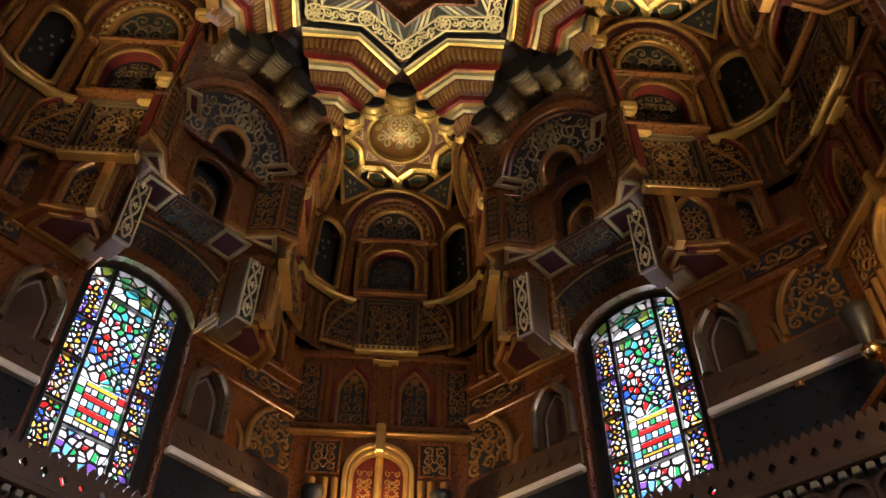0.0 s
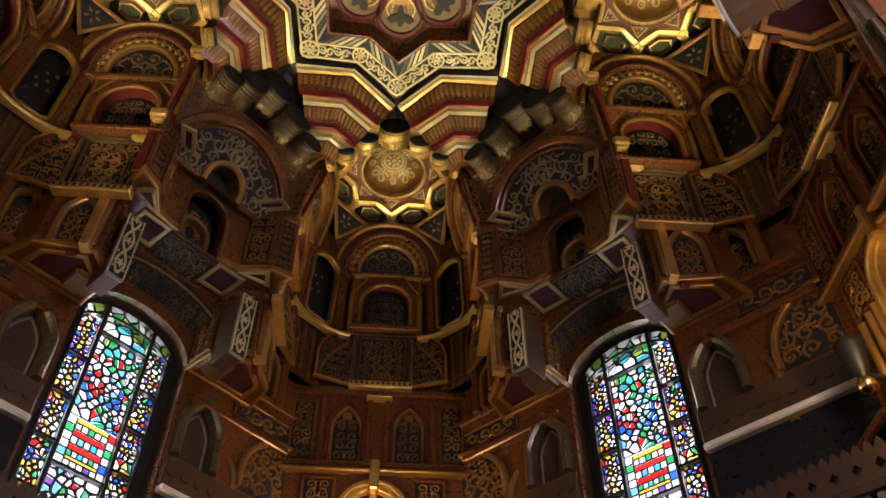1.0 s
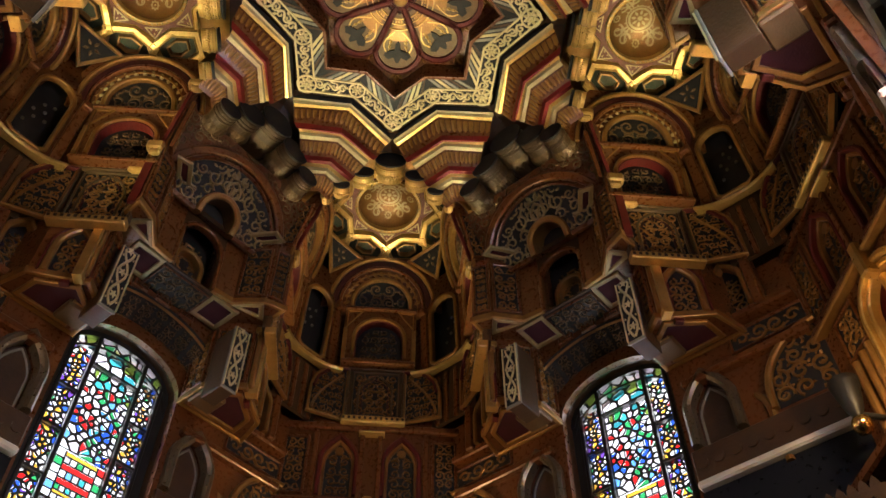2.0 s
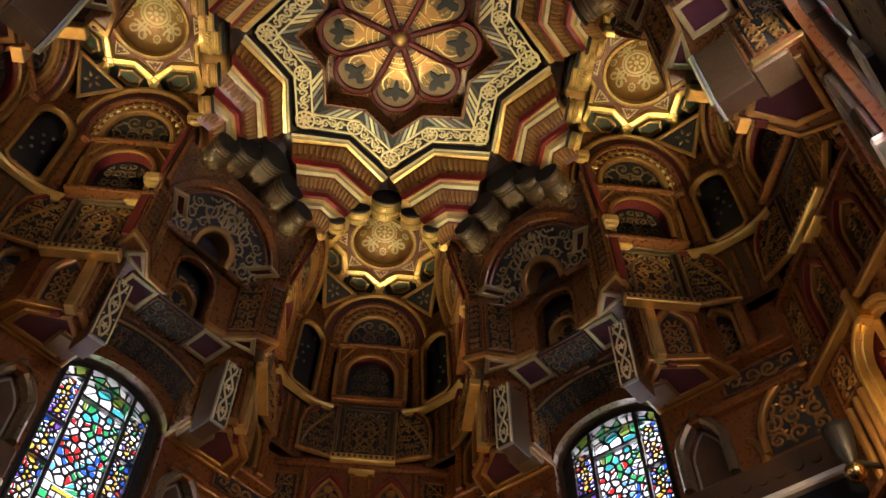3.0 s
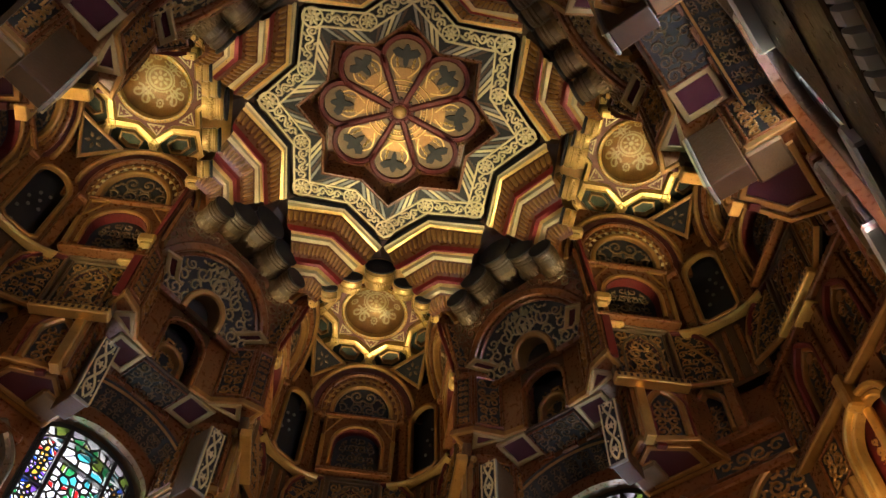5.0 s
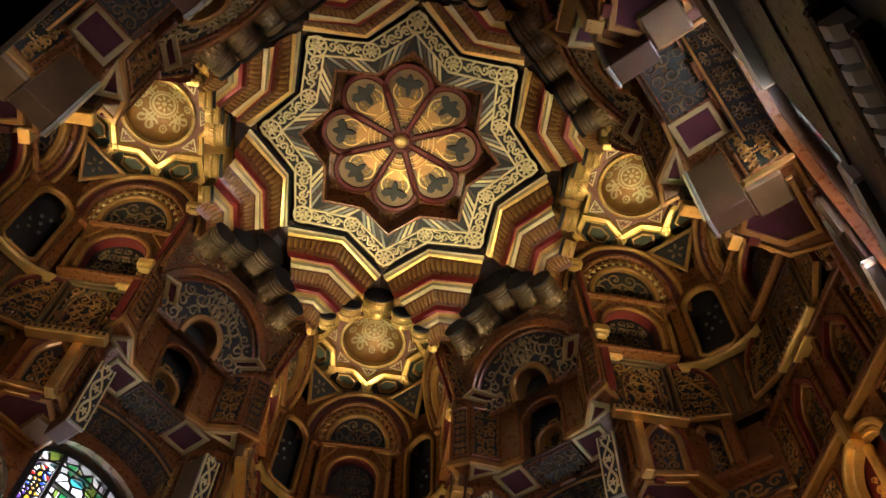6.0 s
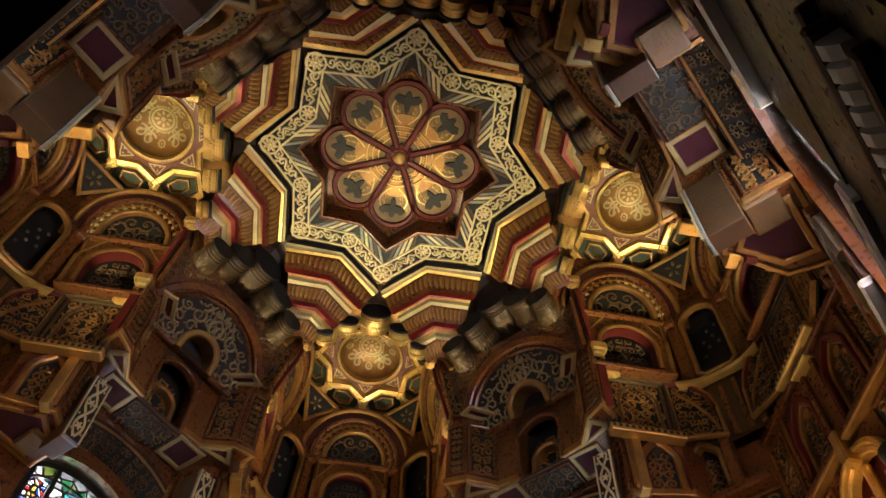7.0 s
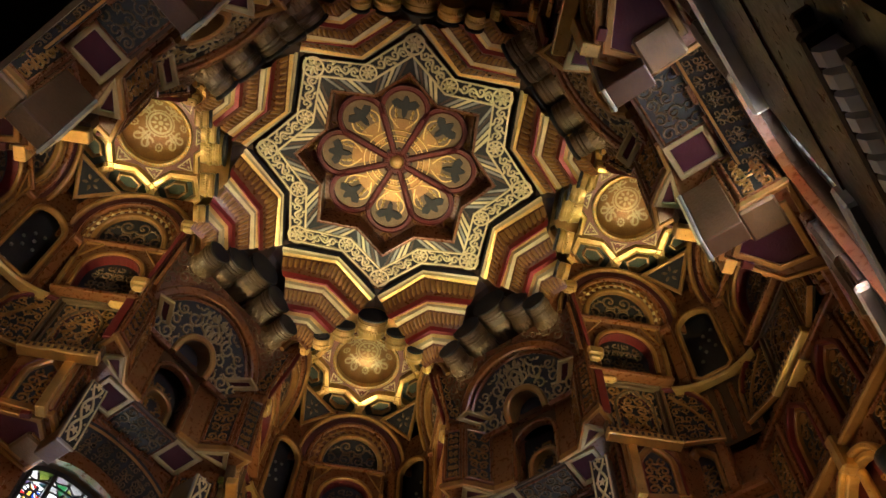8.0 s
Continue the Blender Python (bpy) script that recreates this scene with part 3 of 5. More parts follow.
def niche(ang):
    g = group("dome_niche", "octagonal gilded corner niche with painted panels under a small dome", "niche", "corner niches", at=polar(U0, ang, -1.2))
    c = polar(U0, ang, 0)
    rot = Matrix.Translation(c) @ Matrix.Rotation(radians(ang), 4, "Z")
    # dome
    DR, DZ = 0.272, 0.0
    bm = bmesh.new()
    dome(bm, (c.x, c.y, DZ), DR, 0.16)
    dm = part("dome", bm, OLDGOLD, g, "gilded dome with painted flower", smooth=True)
    bm = bmesh.new()
    for i in range(8):
        a = math.pi * i / 4
        leaf(bm, rot, 0.028 * math.cos(a), 0.028 * math.sin(a), a, 0.045, 0, 0)
        leaf(bm, rot, 0.098 * math.cos(a + 0.39), 0.098 * math.sin(a + 0.39), a + 0.39, 0.03, 0, 0)
    disc(bm, rot, 0, 0, 0.02, 0, 0.001, 12)
    for r, w in ((0.085, 0.009), (0.108, 0.005)):
        sweep(bm, rot, circle(0, 0, r, 28), bar(-w, w, 0, 0.001), True)
    for i in range(4):
        T = rot @ Matrix.Rotation(math.pi / 2 * i + math.pi / 4, 4, "Z")
        for sg in (1, -1):
            sp = [(0.185 + 0.050 * (1 - f * 0.82) * math.cos(2.4 + f * 8), sg * (0.046 + 0.050 * (1 - f * 0.82) * math.sin(2.4 + f * 8))) for f in [j / 16 for j in range(17)]]
            ribbon(bm, T, sp, [0.017 - 0.0005 * j for j in range(17)], 0, 0)
            ribbon(bm, T, [(0.105 + 0.10 * j / 6, sg * (0.008 + 0.062 * (j / 6) ** 1.6)) for j in range(7)], [0.012] * 7, 0, 0)
            leaf(bm, T, 0.12, sg * 0.012, sg * 0.15, 0.06, 0, 0)
        T = rot @ Matrix.Rotation(math.pi / 2 * i, 4, "Z")
        framed(bm, T, 0.165, 0.215, -0.025, 0.025, 0, 0.008, 0.0)
        framed(bm, T @ Matrix.Translation((0.19, 0, 0)) @ Matrix.Rotation(math.pi / 4, 4, "Z"), -0.025, 0.025, -0.025, 0.025, 0, 0.007, 0.0)
        disc(bm, T, 0.19, 0, 0.008, 0, 0.001, 8)
    for v in bm.verts:
        r = min(math.hypot(v.co.x - c.x, v.co.y - c.y), 0.262)
        v.co.z = DZ + 0.16 * math.sqrt(1 - (r / DR) ** 2) - 0.008
    part("dome_ornament", bm, CREAM, dm, "cream scrolled ornament")
    bm = bmesh.new()
    sweep(bm, rot, circle(0, 0, 0.278, 40), bar(-0.014, 0.014, 0.01, -0.03, 0.008), True)
    part("dome_rim", bm, GOLD, g)
    bm = bmesh.new()
    for i in range(44):
        T = rot @ Matrix.Rotation(2 * math.pi * i / 44, 4, "Z")
        leaf(bm, T, 0.266, 0.012, -0.6, 0.032, -0.03, -0.006)
    part("rope_beading", bm, CREAM, g)
    SR, SI = 0.465, 0.356
    bm = bmesh.new()
    plate(bm, rot, star(SR, SI), [circle(0, 0, 0.275, 40)], 0.012, -0.006)
    part("star_plate", bm, RUST, g, "red-brown star-shaped plate")
    bm = bmesh.new()
    sweep(bm, rot, star(SR + 0.006, SI + 0.004), bar(-0.017, 0.017, 0.01, -0.045, 0.008), True)
    part("star_frame", bm, GOLD, g)
    for i in range(8):
        bm = bmesh.new()
        T = rot @ Matrix.Rotation(math.pi * i / 4, 4, "Z")
        sweep(bm, T, [(0.325, 0.062), (0.325, -0.062), (0.415, 0)], bar(-0.004, 0.005, 0.0, -0.012), True)
        for a in (0.0, 2.1, -2.1):
            leaf(bm, T, 0.352 + 0.008 * math.cos(a), 0.008 * math.sin(a), a, 0.034, -0.004, -0.008)
        part("triangle_inlay", bm, CREAM, g)
    # kite-shaped cells in the notches of the star, sloping down to the octagon
    def sunk(bm, T, pts, drop):
        for v in bm.verts:
            w = T.inverted() @ v.co
            v.co.z -= drop * max(math.hypot(w.x, w.y) - 0.36, 0) / 0.22
    for i in range(8):
        T = rot @ Matrix.Rotation(math.pi * (i + 0.5) / 4, 4, "Z")
        if i in (3, 4):
            continue
        p0, h = 0.375, math.pi / 8
        q = [(p0 + 0.012, 0.0), (0.472 * math.cos(h), 0.472 * math.sin(h) - 0.012), (0.55, 0.155), (0.60, 0.0), (0.55, -0.155), (0.472 * math.cos(h), -0.472 * math.sin(h) + 0.012)]
        bm = bmesh.new()
        sweep(bm, T, q[::-1], bar(-0.046, 0.004, 0.02, -0.04, 0.010), True)
        sunk(bm, T, q, 0.09)
        ce = part("cell_frame", bm, GOLD, g, "gilded kite-shaped cell with green ground")
        bm = bmesh.new()
        sweep(bm, T, [(0.49 + (x - 0.49) * 0.50, y * 0.50) for x, y in q][::-1], bar(-0.006, 0.006, 0.03, -0.015), True)
        sunk(bm, T, q, 0.09)
        part("cell_lining", bm, OLDGOLD, ce)
        bm = bmesh.new()
        plate(bm, T, [(0.485 + (x - 0.485) * 0.95, y * 0.95) for x, y in q], [], 0.035, 0.028)
        sunk(bm, T, q, 0.09)
        part("cell_ground", bm, GREEN, ce)
    bm = bmesh.new()
    ring0 = [(0.62 * math.cos(math.pi * (i + 0.5) / 4), 0.62 * math.sin(math.pi * (i + 0.5) / 4)) for i in range(8)]
    sweep(bm, rot, [ring0[(i + 5) % 8] for i in range(7)], bar(-0.02, 0.02, -0.07, -0.13, 0.008))
    part("octagon_frame", bm, OLDGOLD, g)
    bm = bmesh.new()
    plate(bm, rot, [(1.3 * x, 1.3 * y) for x, y in ring0], [star(0.46, 0.35)], 0.045, 0.038)
    part("soffit", bm, OLDGOLD, g)
    # three main faces
    for rel in (0, 90, -90):
        L = nichef(ang, rel, 0.68, -0.625, 22) @ Matrix.Diagonal((1.28, 1.28, 1, 1))
        bm = bmesh.new()
        plate(bm, L, [(-0.42, 0), (0.42, 0), (0.40, 0.20), (0.27, 0.40), (-0.27, 0.40), (-0.40, 0.20)], [arch(0, 0.0, 0.185, 0.03, 14)], -0.03, 0)
        lu = part("lunette", bm, BROWN, g, "half-round painted lunette")
        for w, wd, m, h in ((0.362, 0.026, OLDGOLD, 0.035), (0.325, 0.044, MAROON, 0.014), (0.20, 0.03, OLDGOLD, 0.035), (0.288, 0.022, BROWN, 0.032), (0.248, 0.008, OLDGOLD, 0.016)):
            bm = bmesh.new()
            sweep(bm, L, arch(0, 0.0, w, 0.02, 18), bar(-wd / 2, wd / 2, -0.01, h, 0.008))
            part("arch_band", bm, m, lu)
        bm = bmesh.new()
        for i in range(15):
            a = math.pi * (i + 0.5) / 15
            leaf(bm, L, 0.222 * math.cos(a), 0.02 + 0.222 * math.sin(a), a + 0.5, 0.055, 0.0, 0.012)
        part("leaf_band", bm, CREAM if rel else OLDGOLD, lu)
        bm = bmesh.new()
        plate(bm, L, arch(0, 0.0, 0.19, 0.03, 14), [], -0.05, -0.03)
        part("ground", bm, DARK, lu)
        bm = bmesh.new()
        scroll(bm, L, in_arch(0, 0.0, 0.185, 0.03), (-0.18, 0.18, 0.01, 0.2), 0.085, -0.03, 0.01, 3, 1.0)
        part("scrollwork", bm, DIM, lu)
        P = nichef(ang, rel, 0.72, -1.22, 5)
        bm = bmesh.new()
        plate(bm, P, rect(-0.31, 0.31, 0.0, 0.56), [arch(0, 0.03, 0.20, 0.24, 14)], -0.03, 0)
        pa = part("arched_panel", bm, BROWN, g, "arched painted panel in a gilded frame")
        bm = bmesh.new()
        sweep(bm, P, arch(0, 0.03, 0.215, 0.24, 16), bar(-0.014, 0.018, -0.01, 0.025, 0.008))
        part("arch_moulding", bm, OLDGOLD, pa)
        bm = bmesh.new()
        sweep(bm, P, arch(0, 0.03, 0.20, 0.24, 16), bar(-0.006, 0.006, -0.075, 0.004))
        part("red_reveal", bm, RED, pa)
        bm = bmesh.new()
        plate(bm, P, arch(0, 0.02, 0.21, 0.24, 14), [], -0.09, -0.075)
        part("ground", bm, DARK, pa)
        bm = bmesh.new()
        scroll(bm, P, in_arch(0, 0.03, 0.175, 0.24), (-0.17, 0.17, 0.04, 0.42), 0.085, -0.075, 0.012, 7, 1.0)
        part("scrollwork", bm, DIM, pa)
        for sg in (1, -1):
            bm = bmesh.new()
            sweep(bm, P, [(sg * 0.285, 0.54), (sg * 0.16, 0.54), (sg * 0.285, 0.36)], bar(-0.006, 0.006, -0.005, 0.014), True)
            leaf(bm, P, sg * 0.275, 0.52, math.pi / 2 * (1 + 0.5 * sg) + math.pi / 2 * sg * 0, 0.08, 0.0, 0.012)
            box(bm, P, sg * 0.295 - 0.018, sg * 0.295 + 0.018, 0.0, 0.34, -0.01, 0.02, 0.006)
            part("spandrel", bm, OLDGOLD, pa)
        for y0, y1, zz in ((-0.05, -0.015, 0.045), (-0.015, 0.0, 0.03), (0.545, 0.575, 0.035)):
            bm = bmesh.new()
            box(bm, P, -0.31, 0.31, y0, y1, -0.04, zz, 0.006)
            part("ledge", bm, BROWN, pa)
        Q = nichef(ang, rel, 0.785 if rel else 0.74, -1.87, 0 if rel else -4)
        bm = bmesh.new()
        plate(bm, Q, rect(-0.235, 0.235, 0.03, 0.61), [], -0.03, 0)
        li = part("lintel_panel", bm, WOOD, g, "dark carved lintel panel with gilded dentil edge")
        bm = bmesh.new()
        framed(bm, Q, -0.19, 0.19, 0.07, 0.56, 0, 0.014, 0.022)
        framed(bm, Q, -0.235, 0.235, 0.03, 0.60, 0, 0.018, 0.03)
        part("frame", bm, DIM, li)
        for wd, m, h in ((0.135, DIM, 0.020), (0.105, MAROON, 0.014)):
            bm = bmesh.new()
            sweep(bm, Q, arch(0, 0.085, wd, 0.34, 16, 0.35), bar(-0.009, 0.009, 0, h, 0.004))
            part("panel_arch", bm, m, li)
        bm = bmesh.new()
        plate(bm, Q, rect(-0.178, 0.178, 0.085, 0.548), [], 0, 0.003)
        part("panel_ground", bm, DARK, li)
        bm = bmesh.new()
        scroll(bm, Q, in_rect(-0.175, 0.175, 0.09, 0.545), (-0.175, 0.175, 0.09, 0.545), 0.088, 0.003, 0.012, 11, 1.15)
        part("scrollwork", bm, OLDGOLD, li)
        for sg in (1, -1):
            if (rel, sg) in ((90, -1), (-90, 1)):
                continue
            X = Q @ Matrix.Translation((sg * 0.235, 0, 0.0)) @ Matrix.Rotation(radians(-sg * 20), 4, "Y")
            out = [(sg * x, y) for x, y in ((0.005, 0.03), (0.30, 0.03), (0.30, 0.30), (0.27, 0.42), (0.20, 0.52), (0.11, 0.58), (0.005, 0.60))]
            bm = bmesh.new()
            plate(bm, X, out, [], -0.03, 0)
            wg = part("wing_panel", bm, DARK, li)
            bm = bmesh.new()
            sweep(bm, X, out, bar(-0.012, 0.012, -0.01, 0.022, 0.005), True)
            part("wing_frame", bm, OLDGOLD, wg)
            bm = bmesh.new()
            x0, x1 = sorted((sg * 0.02, sg * 0.28))
            scroll(bm, X, lambda x, y: x0 < x < x1 and 0.05 < y < 0.58 - 1.1 * max(abs(x) - 0.08, 0) ** 1.25, (x0, x1, 0.05, 0.56), 0.085, 0.0, 0.01, 15)
            ribbon(bm, X, [(sg * (0.05 + 0.22 * math.sin(k / 8 * 1.5)), 0.50 - 0.44 * k / 8) for k in range(9)], [0.022] * 9, 0, 0.016)
            part("scrollwork", bm, OLDGOLD, wg)
            bm = bmesh.new()
            sweep(bm, X, out[2:] if sg < 0 else out[:1:-1], bar(-0.034, -0.014, -0.01, 0.03, 0.005))
            part("red_arch", bm, RED, wg)
        bm = bmesh.new()
        box(bm, Q, -0.25, 0.25, -0.035, 0.03, -0.005, 0.075, 0.008)
        de = part("dentil_ledge", bm, GOLD, li, "gilded ledge with drilled dentils")
        for i in range(12):
            bm = bmesh.new()
            x = -0.23 + 0.46 * i / 11
            box(bm, Q, x - 0.010, x + 0.010, -0.012, 0.012, 0.07, 0.079)
            part("dentil", bm, WOOD, de)
    # slanted faces with rounded openings
    for rel in (45, -45):
        P = nichef(ang, rel, 0.79, -1.30, 3)
        bm = bmesh.new()
        hole = [(x, y) for x, y in arch(0, 0.04, 0.14, 0.58, 12)] + [(0.10, 0.0), (-0.10, 0.0)]
        plate(bm, P, rect(-0.33, 0.33, -0.02, 1.0), [hole], -0.03, 0)
        op = part("opening_panel", bm, BROWN, g, "dark rounded opening in a gilded frame")
        bm = bmesh.new()
        sweep(bm, P, hole, bar(-0.016, 0.016, -0.02, 0.028, 0.008), True)
        part("opening_frame", bm, OLDGOLD, op)
        # near-black back sheet puts the shade inside the opening into its colour
        bm = bmesh.new()
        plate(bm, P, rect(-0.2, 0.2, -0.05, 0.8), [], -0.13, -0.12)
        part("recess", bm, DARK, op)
        bm = bmesh.new()
        for x, y in ((-0.05, 0.45), (0.03, 0.48), (0.06, 0.4), (-0.02, 0.38), (0.0, 0.55), (-0.07, 0.3), (0.05, 0.12), (-0.04, 0.15), (0.07, 0.58)):
            disc(bm, P, x, y, 0.013, -0.12, -0.108, 8)
        part("pale_spot", bm, GREY, op)
        bm = bmesh.new()
        for sg in (1, -1):
            box(bm, P, sg * 0.22 - 0.04, sg * 0.22 + 0.04, -0.02, 0.9, -0.01, 0.02, 0.008)
            box(bm, P, sg * 0.24 - 0.06, sg * 0.24 + 0.06, 0.62, 0.68, -0.01, 0.06, 0.01)
        part("jamb", bm, BROWN, op)
        bm = bmesh.new()
        xs = [-0.30 + 0.60 * i / 14 for i in range(15)]
        front = [0.012 + 0.085 * (abs(x) / 0.30) ** 2.2 for x in xs]
        loft(bm, [[P @ Vector((x, y, z)) for x, z in zip(xs, fr)] for y, fr in
                  ((-0.018, [-0.04] * 15), (-0.018, front), (-0.036, [f + 0.008 for f in front]), (-0.055, front), (-0.055, [-0.04] * 15), (-0.018, [-0.04] * 15))])
        part("scalloped_ledge", bm, GOLD, op, "gilded scalloped ledge")
        Q = nichef(ang, rel, 0.86, -1.87, 0)
        bm = bmesh.new()
        plate(bm, Q, rect(-0.24, 0.24, 0.0, 0.56), [], -0.03, 0)
        li = part("side_panel", bm, WOOD, g, "dark recessed corner panel")
        bm = bmesh.new()
        for x in (-0.14, -0.05, 0.05, 0.14):
            box(bm, Q, x - 0.02, x + 0.02, 0.0, 0.5, -0.01, 0.02, 0.008)
        part("fluting", bm, BROWN, li)
        # pendentive triangle
        T = nichef(ang, rel, 0.67, -0.40, 35)
        bm = bmesh.new()
        plate(bm, T, [(-0.2, 0.28), (0.2, 0.28), (0.0, 0.0)], [], -0.02, 0)
        tr = part("pendentive", bm, DARK, g, "triangular pendentive with cream border")
        bm = bmesh.new()
        sweep(bm, T, [(-0.2, 0.28), (0.0, 0.0), (0.2, 0.28)], bar(-0.01, 0.016, -0.01, 0.02, 0.005), True)
        part("border", bm, OLDGOLD, tr)
        bm = bmesh.new()
        for i in range(5):
            a = 2 * math.pi * i / 5
            leaf(bm, T, 0.02 * math.cos(a), 0.18 + 0.02 * math.sin(a), a, 0.05, 0, 0.01)
        part("flower", bm, DIM, tr)
    return g


repeat(niche(45))


# ---- piers between the corner niches and the wall bays, stepping outwards as they go down ----
def prism(bm, M, plan, z0, z1, sg):
    lo = [bm.verts.new(M @ Vector((sg * x, z0, -n))) for x, n in plan]
    hi = [bm.verts.new(M @ Vector((sg * x, z1, -n))) for x, n in plan]
    bm.faces.new(lo)
    bm.faces.new(hi)
    for i in range(len(plan)):
        j = (i + 1) % len(plan)
        bm.faces.new((lo[i], lo[j], hi[j], hi[i]))


def side_frame(M, a, b, sg):
    """A frame on the upright face from plan point a to b: x along it, y up, z out to the room."""
    a, b = Vector((sg * a[0], a[1])), Vector((sg * b[0], b[1]))
    if sg < 0:
        a, b = b, a
    d = b - a
    L = d.length
    d.normalize()
    nx = Vector((d.y, -d.x))
    return M @ Matrix(((d.x, 0, nx.x, a.x), (0, 1, 0, 0), (-d.y, 0, -nx.y, -a.y), (0, 0, 0, 1))), L


def carved(g, F, L, y0, y1, seed, pad=0.03, gold=None, grid=0.10):
    bm = bmesh.new()
    plate(bm, F, rect(pad, L - pad, y0, y1), [], 0, 0.003)
    pn = part("carved_panel", bm, DARK, g, "dark panel with gilded arabesque")
    bm = bmesh.new()
    framed(bm, F, pad, L - pad, y0, y1, 0, 0.02, 0.02)
    part("panel_frame", bm, BROWN, pn)
    bm = bmesh.new()
    scroll(bm, F, in_rect(pad + 0.02, L - pad - 0.02, y0 + 0.02, y1 - 0.02), (pad + 0.022, L - pad - 0.022, y0 + 0.025, y1 - 0.025), grid, 0.003, 0.012, seed)
    part("scrollwork", bm, gold or OLDGOLD, pn)


def soffit_coffer(g, M, pts, z, sg, name="coffer"):
    T = M @ Matrix(((1, 0, 0, 0), (0, 0, -1, z), (0, -1, 0, 0), (0, 0, 0, 1)))
    pts = [(sg * x, n) for x, n in pts]
    bm = bmesh.new()
    plate(bm, T, pts, [], 0.004, 0.008)
    co = part(name, bm, PURPLE, g, "maroon coffer with cream border")
    bm = bmesh.new()
    sweep(bm, T, pts, bar(-0.017, 0.017, 0.0, 0.022, 0.005), True)
    part("coffer_border", bm, OLDGOLD if name == "lower_coffer" else FADED, co, "gilded border")


def pier(ang, sg):
    g = group("pier", "dark gilded stepped pier with maroon coffers and carved panels", "pier", "piers", at=wallf(ang) @ Vector((sg * 0.7, -2.4, -2.1)))
    M = wallf(ang)
    P1 = [(0.655, 1.36), (0.515, 1.60), (0.515, 2.28), (1.04, 2.28), (0.86, 2.02), (0.635, 1.79), (0.67, 1.56)]
    P2 = [(0.63, 1.59), (0.49, 1.64), (0.345, 1.815), (0.19, 1.835), (0.19, 2.28), (1.04, 2.28), (0.86, 2.02), (0.635, 1.79)]
    P3 = [(0.62, 1.83), (0.53, 1.90), (0.43, 2.04), (0.43, 2.28), (0.98, 2.28), (0.92, 2.04)]
    # the top tier leans out to its tip
    P1_foot = [(0.60, 1.65), (0.515, 1.69), (0.515, 2.28), (1.04, 2.28), (0.86, 2.02), (0.635, 1.80), (0.625, 1.72)]
    bm = bmesh.new()
    lo = [bm.verts.new(M @ Vector((sg * x, -1.08, -n))) for x, n in P1_foot]
    hi = [bm.verts.new(M @ Vector((sg * x, -0.48, -n))) for x, n in P1]
    bm.faces.new(lo)
    bm.faces.new(hi)
    for i in range(7):
        bm.faces.new((lo[i], lo[(i + 1) % 7], hi[(i + 1) % 7], hi[i]))
    part("shaft", bm, BROWN, g)
    for pl, z0, z1 in ((P2, -1.72, -1.08), (P3, -2.32, -1.72)):
        bm = bmesh.new()
        prism(bm, M, pl, z0, z1, sg)
        part("shaft", bm, BROWN, g)
    a0, b0 = (M @ Vector((sg * x, -1.08, -n)) for x, n in (P1_foot[1], P1_foot[0]))
    a1, b1 = (M @ Vector((sg * x, -0.48, -n)) for x, n in (P1[1], P1[0]))
    if sg < 0:
        a0, b0, a1, b1 = b0, a0, b1, a1
    ey = ((a1 + b1) - (a0 + b0)).normalized()
    ex = (b1 - a1)
    ex = (ex - ey * ex.dot(ey)).normalized()
    ez = ex.cross(ey)
    o = (a0 + b0) / 2 - ex * 0.10 + ez * 0.012
    F = Matrix(((ex.x, ey.x, ez.x, o.x), (ex.y, ey.y, ez.y, o.y), (ex.z, ey.z, ez.z, o.z), (0, 0, 0, 1)))
    carved(g, F, 0.20, 0.06, 0.52, 21, 0.01, grid=0.08)
    F, L = side_frame(M, P2[2], P2[1], sg)
    carved(g, F, L, -1.66, -1.14, 23, 0.01, grid=0.09)
    F, L = side_frame(M, P2[1], P2[0], sg)
    carved(g, F, L, -1.66, -1.14, 24, 0.01, grid=0.07)
    F, L = side_frame(M, P3[1], P3[0], sg)
    carved(g, F, L, -2.28, -1.80, 25, 0.01, grid=0.06)
    for k, (p, q) in enumerate(((P3[2], P3[1]), (P3[3], P3[2]))):
        F, L = side_frame(M, p, q, sg)
        carved(g, F, L, -2.28, -1.78, 28 + k, 0.01, grid=0.075)
    F, L = side_frame(M, P3[0], P3[5], sg)
    bm = bmesh.new()
    A = arch(L * 0.55, -2.30, 0.10, -2.05, 12, 0.6)
    sweep(bm, F, A, bar(-0.012, 0.035, -0.01, 0.035, 0.012))
    pn = part("pointed_arch", bm, OLDGOLD, g, "gilded pointed arch with red lining")
    bm = bmesh.new()
    sweep(bm, F, A, bar(0.038, 0.055, -0.01, 0.025, 0.005))
    part("red_lining", bm, RED, pn)
    bm = bmesh.new()
    plate(bm, F, A, [], 0.0, 0.004)
    part("ground", bm, DARK, pn)
    bm = bmesh.new()
    scroll(bm, F, in_arch(L * 0.55, -2.30, 0.09, -2.05), (L * 0.55 - 0.085, L * 0.55 + 0.085, -2.28, -1.97), 0.08, 0.004, 0.012, 27)
    part("scrollwork", bm, OLDGOLD, pn)
    bm = bmesh.new()
    x0 = 0.0 if sg > 0 else L - 0.10
    box(bm, F, x0 + 0.01, x0 + 0.09, -2.30, -1.80, 0.0, 0.05, 0.012)
    box(bm, F, x0 - 0.005, x0 + 0.105, -1.84, -1.76, 0.0, 0.08, 0.012)
    part("lit_pilaster", bm, OLDGOLD, g)
    # soffits
    soffit_coffer(g, M, [(0.25, 1.80), (0.345, 1.80), (0.49, 1.59), (0.41, 1.57)], -1.06, sg, "slanted_coffer")
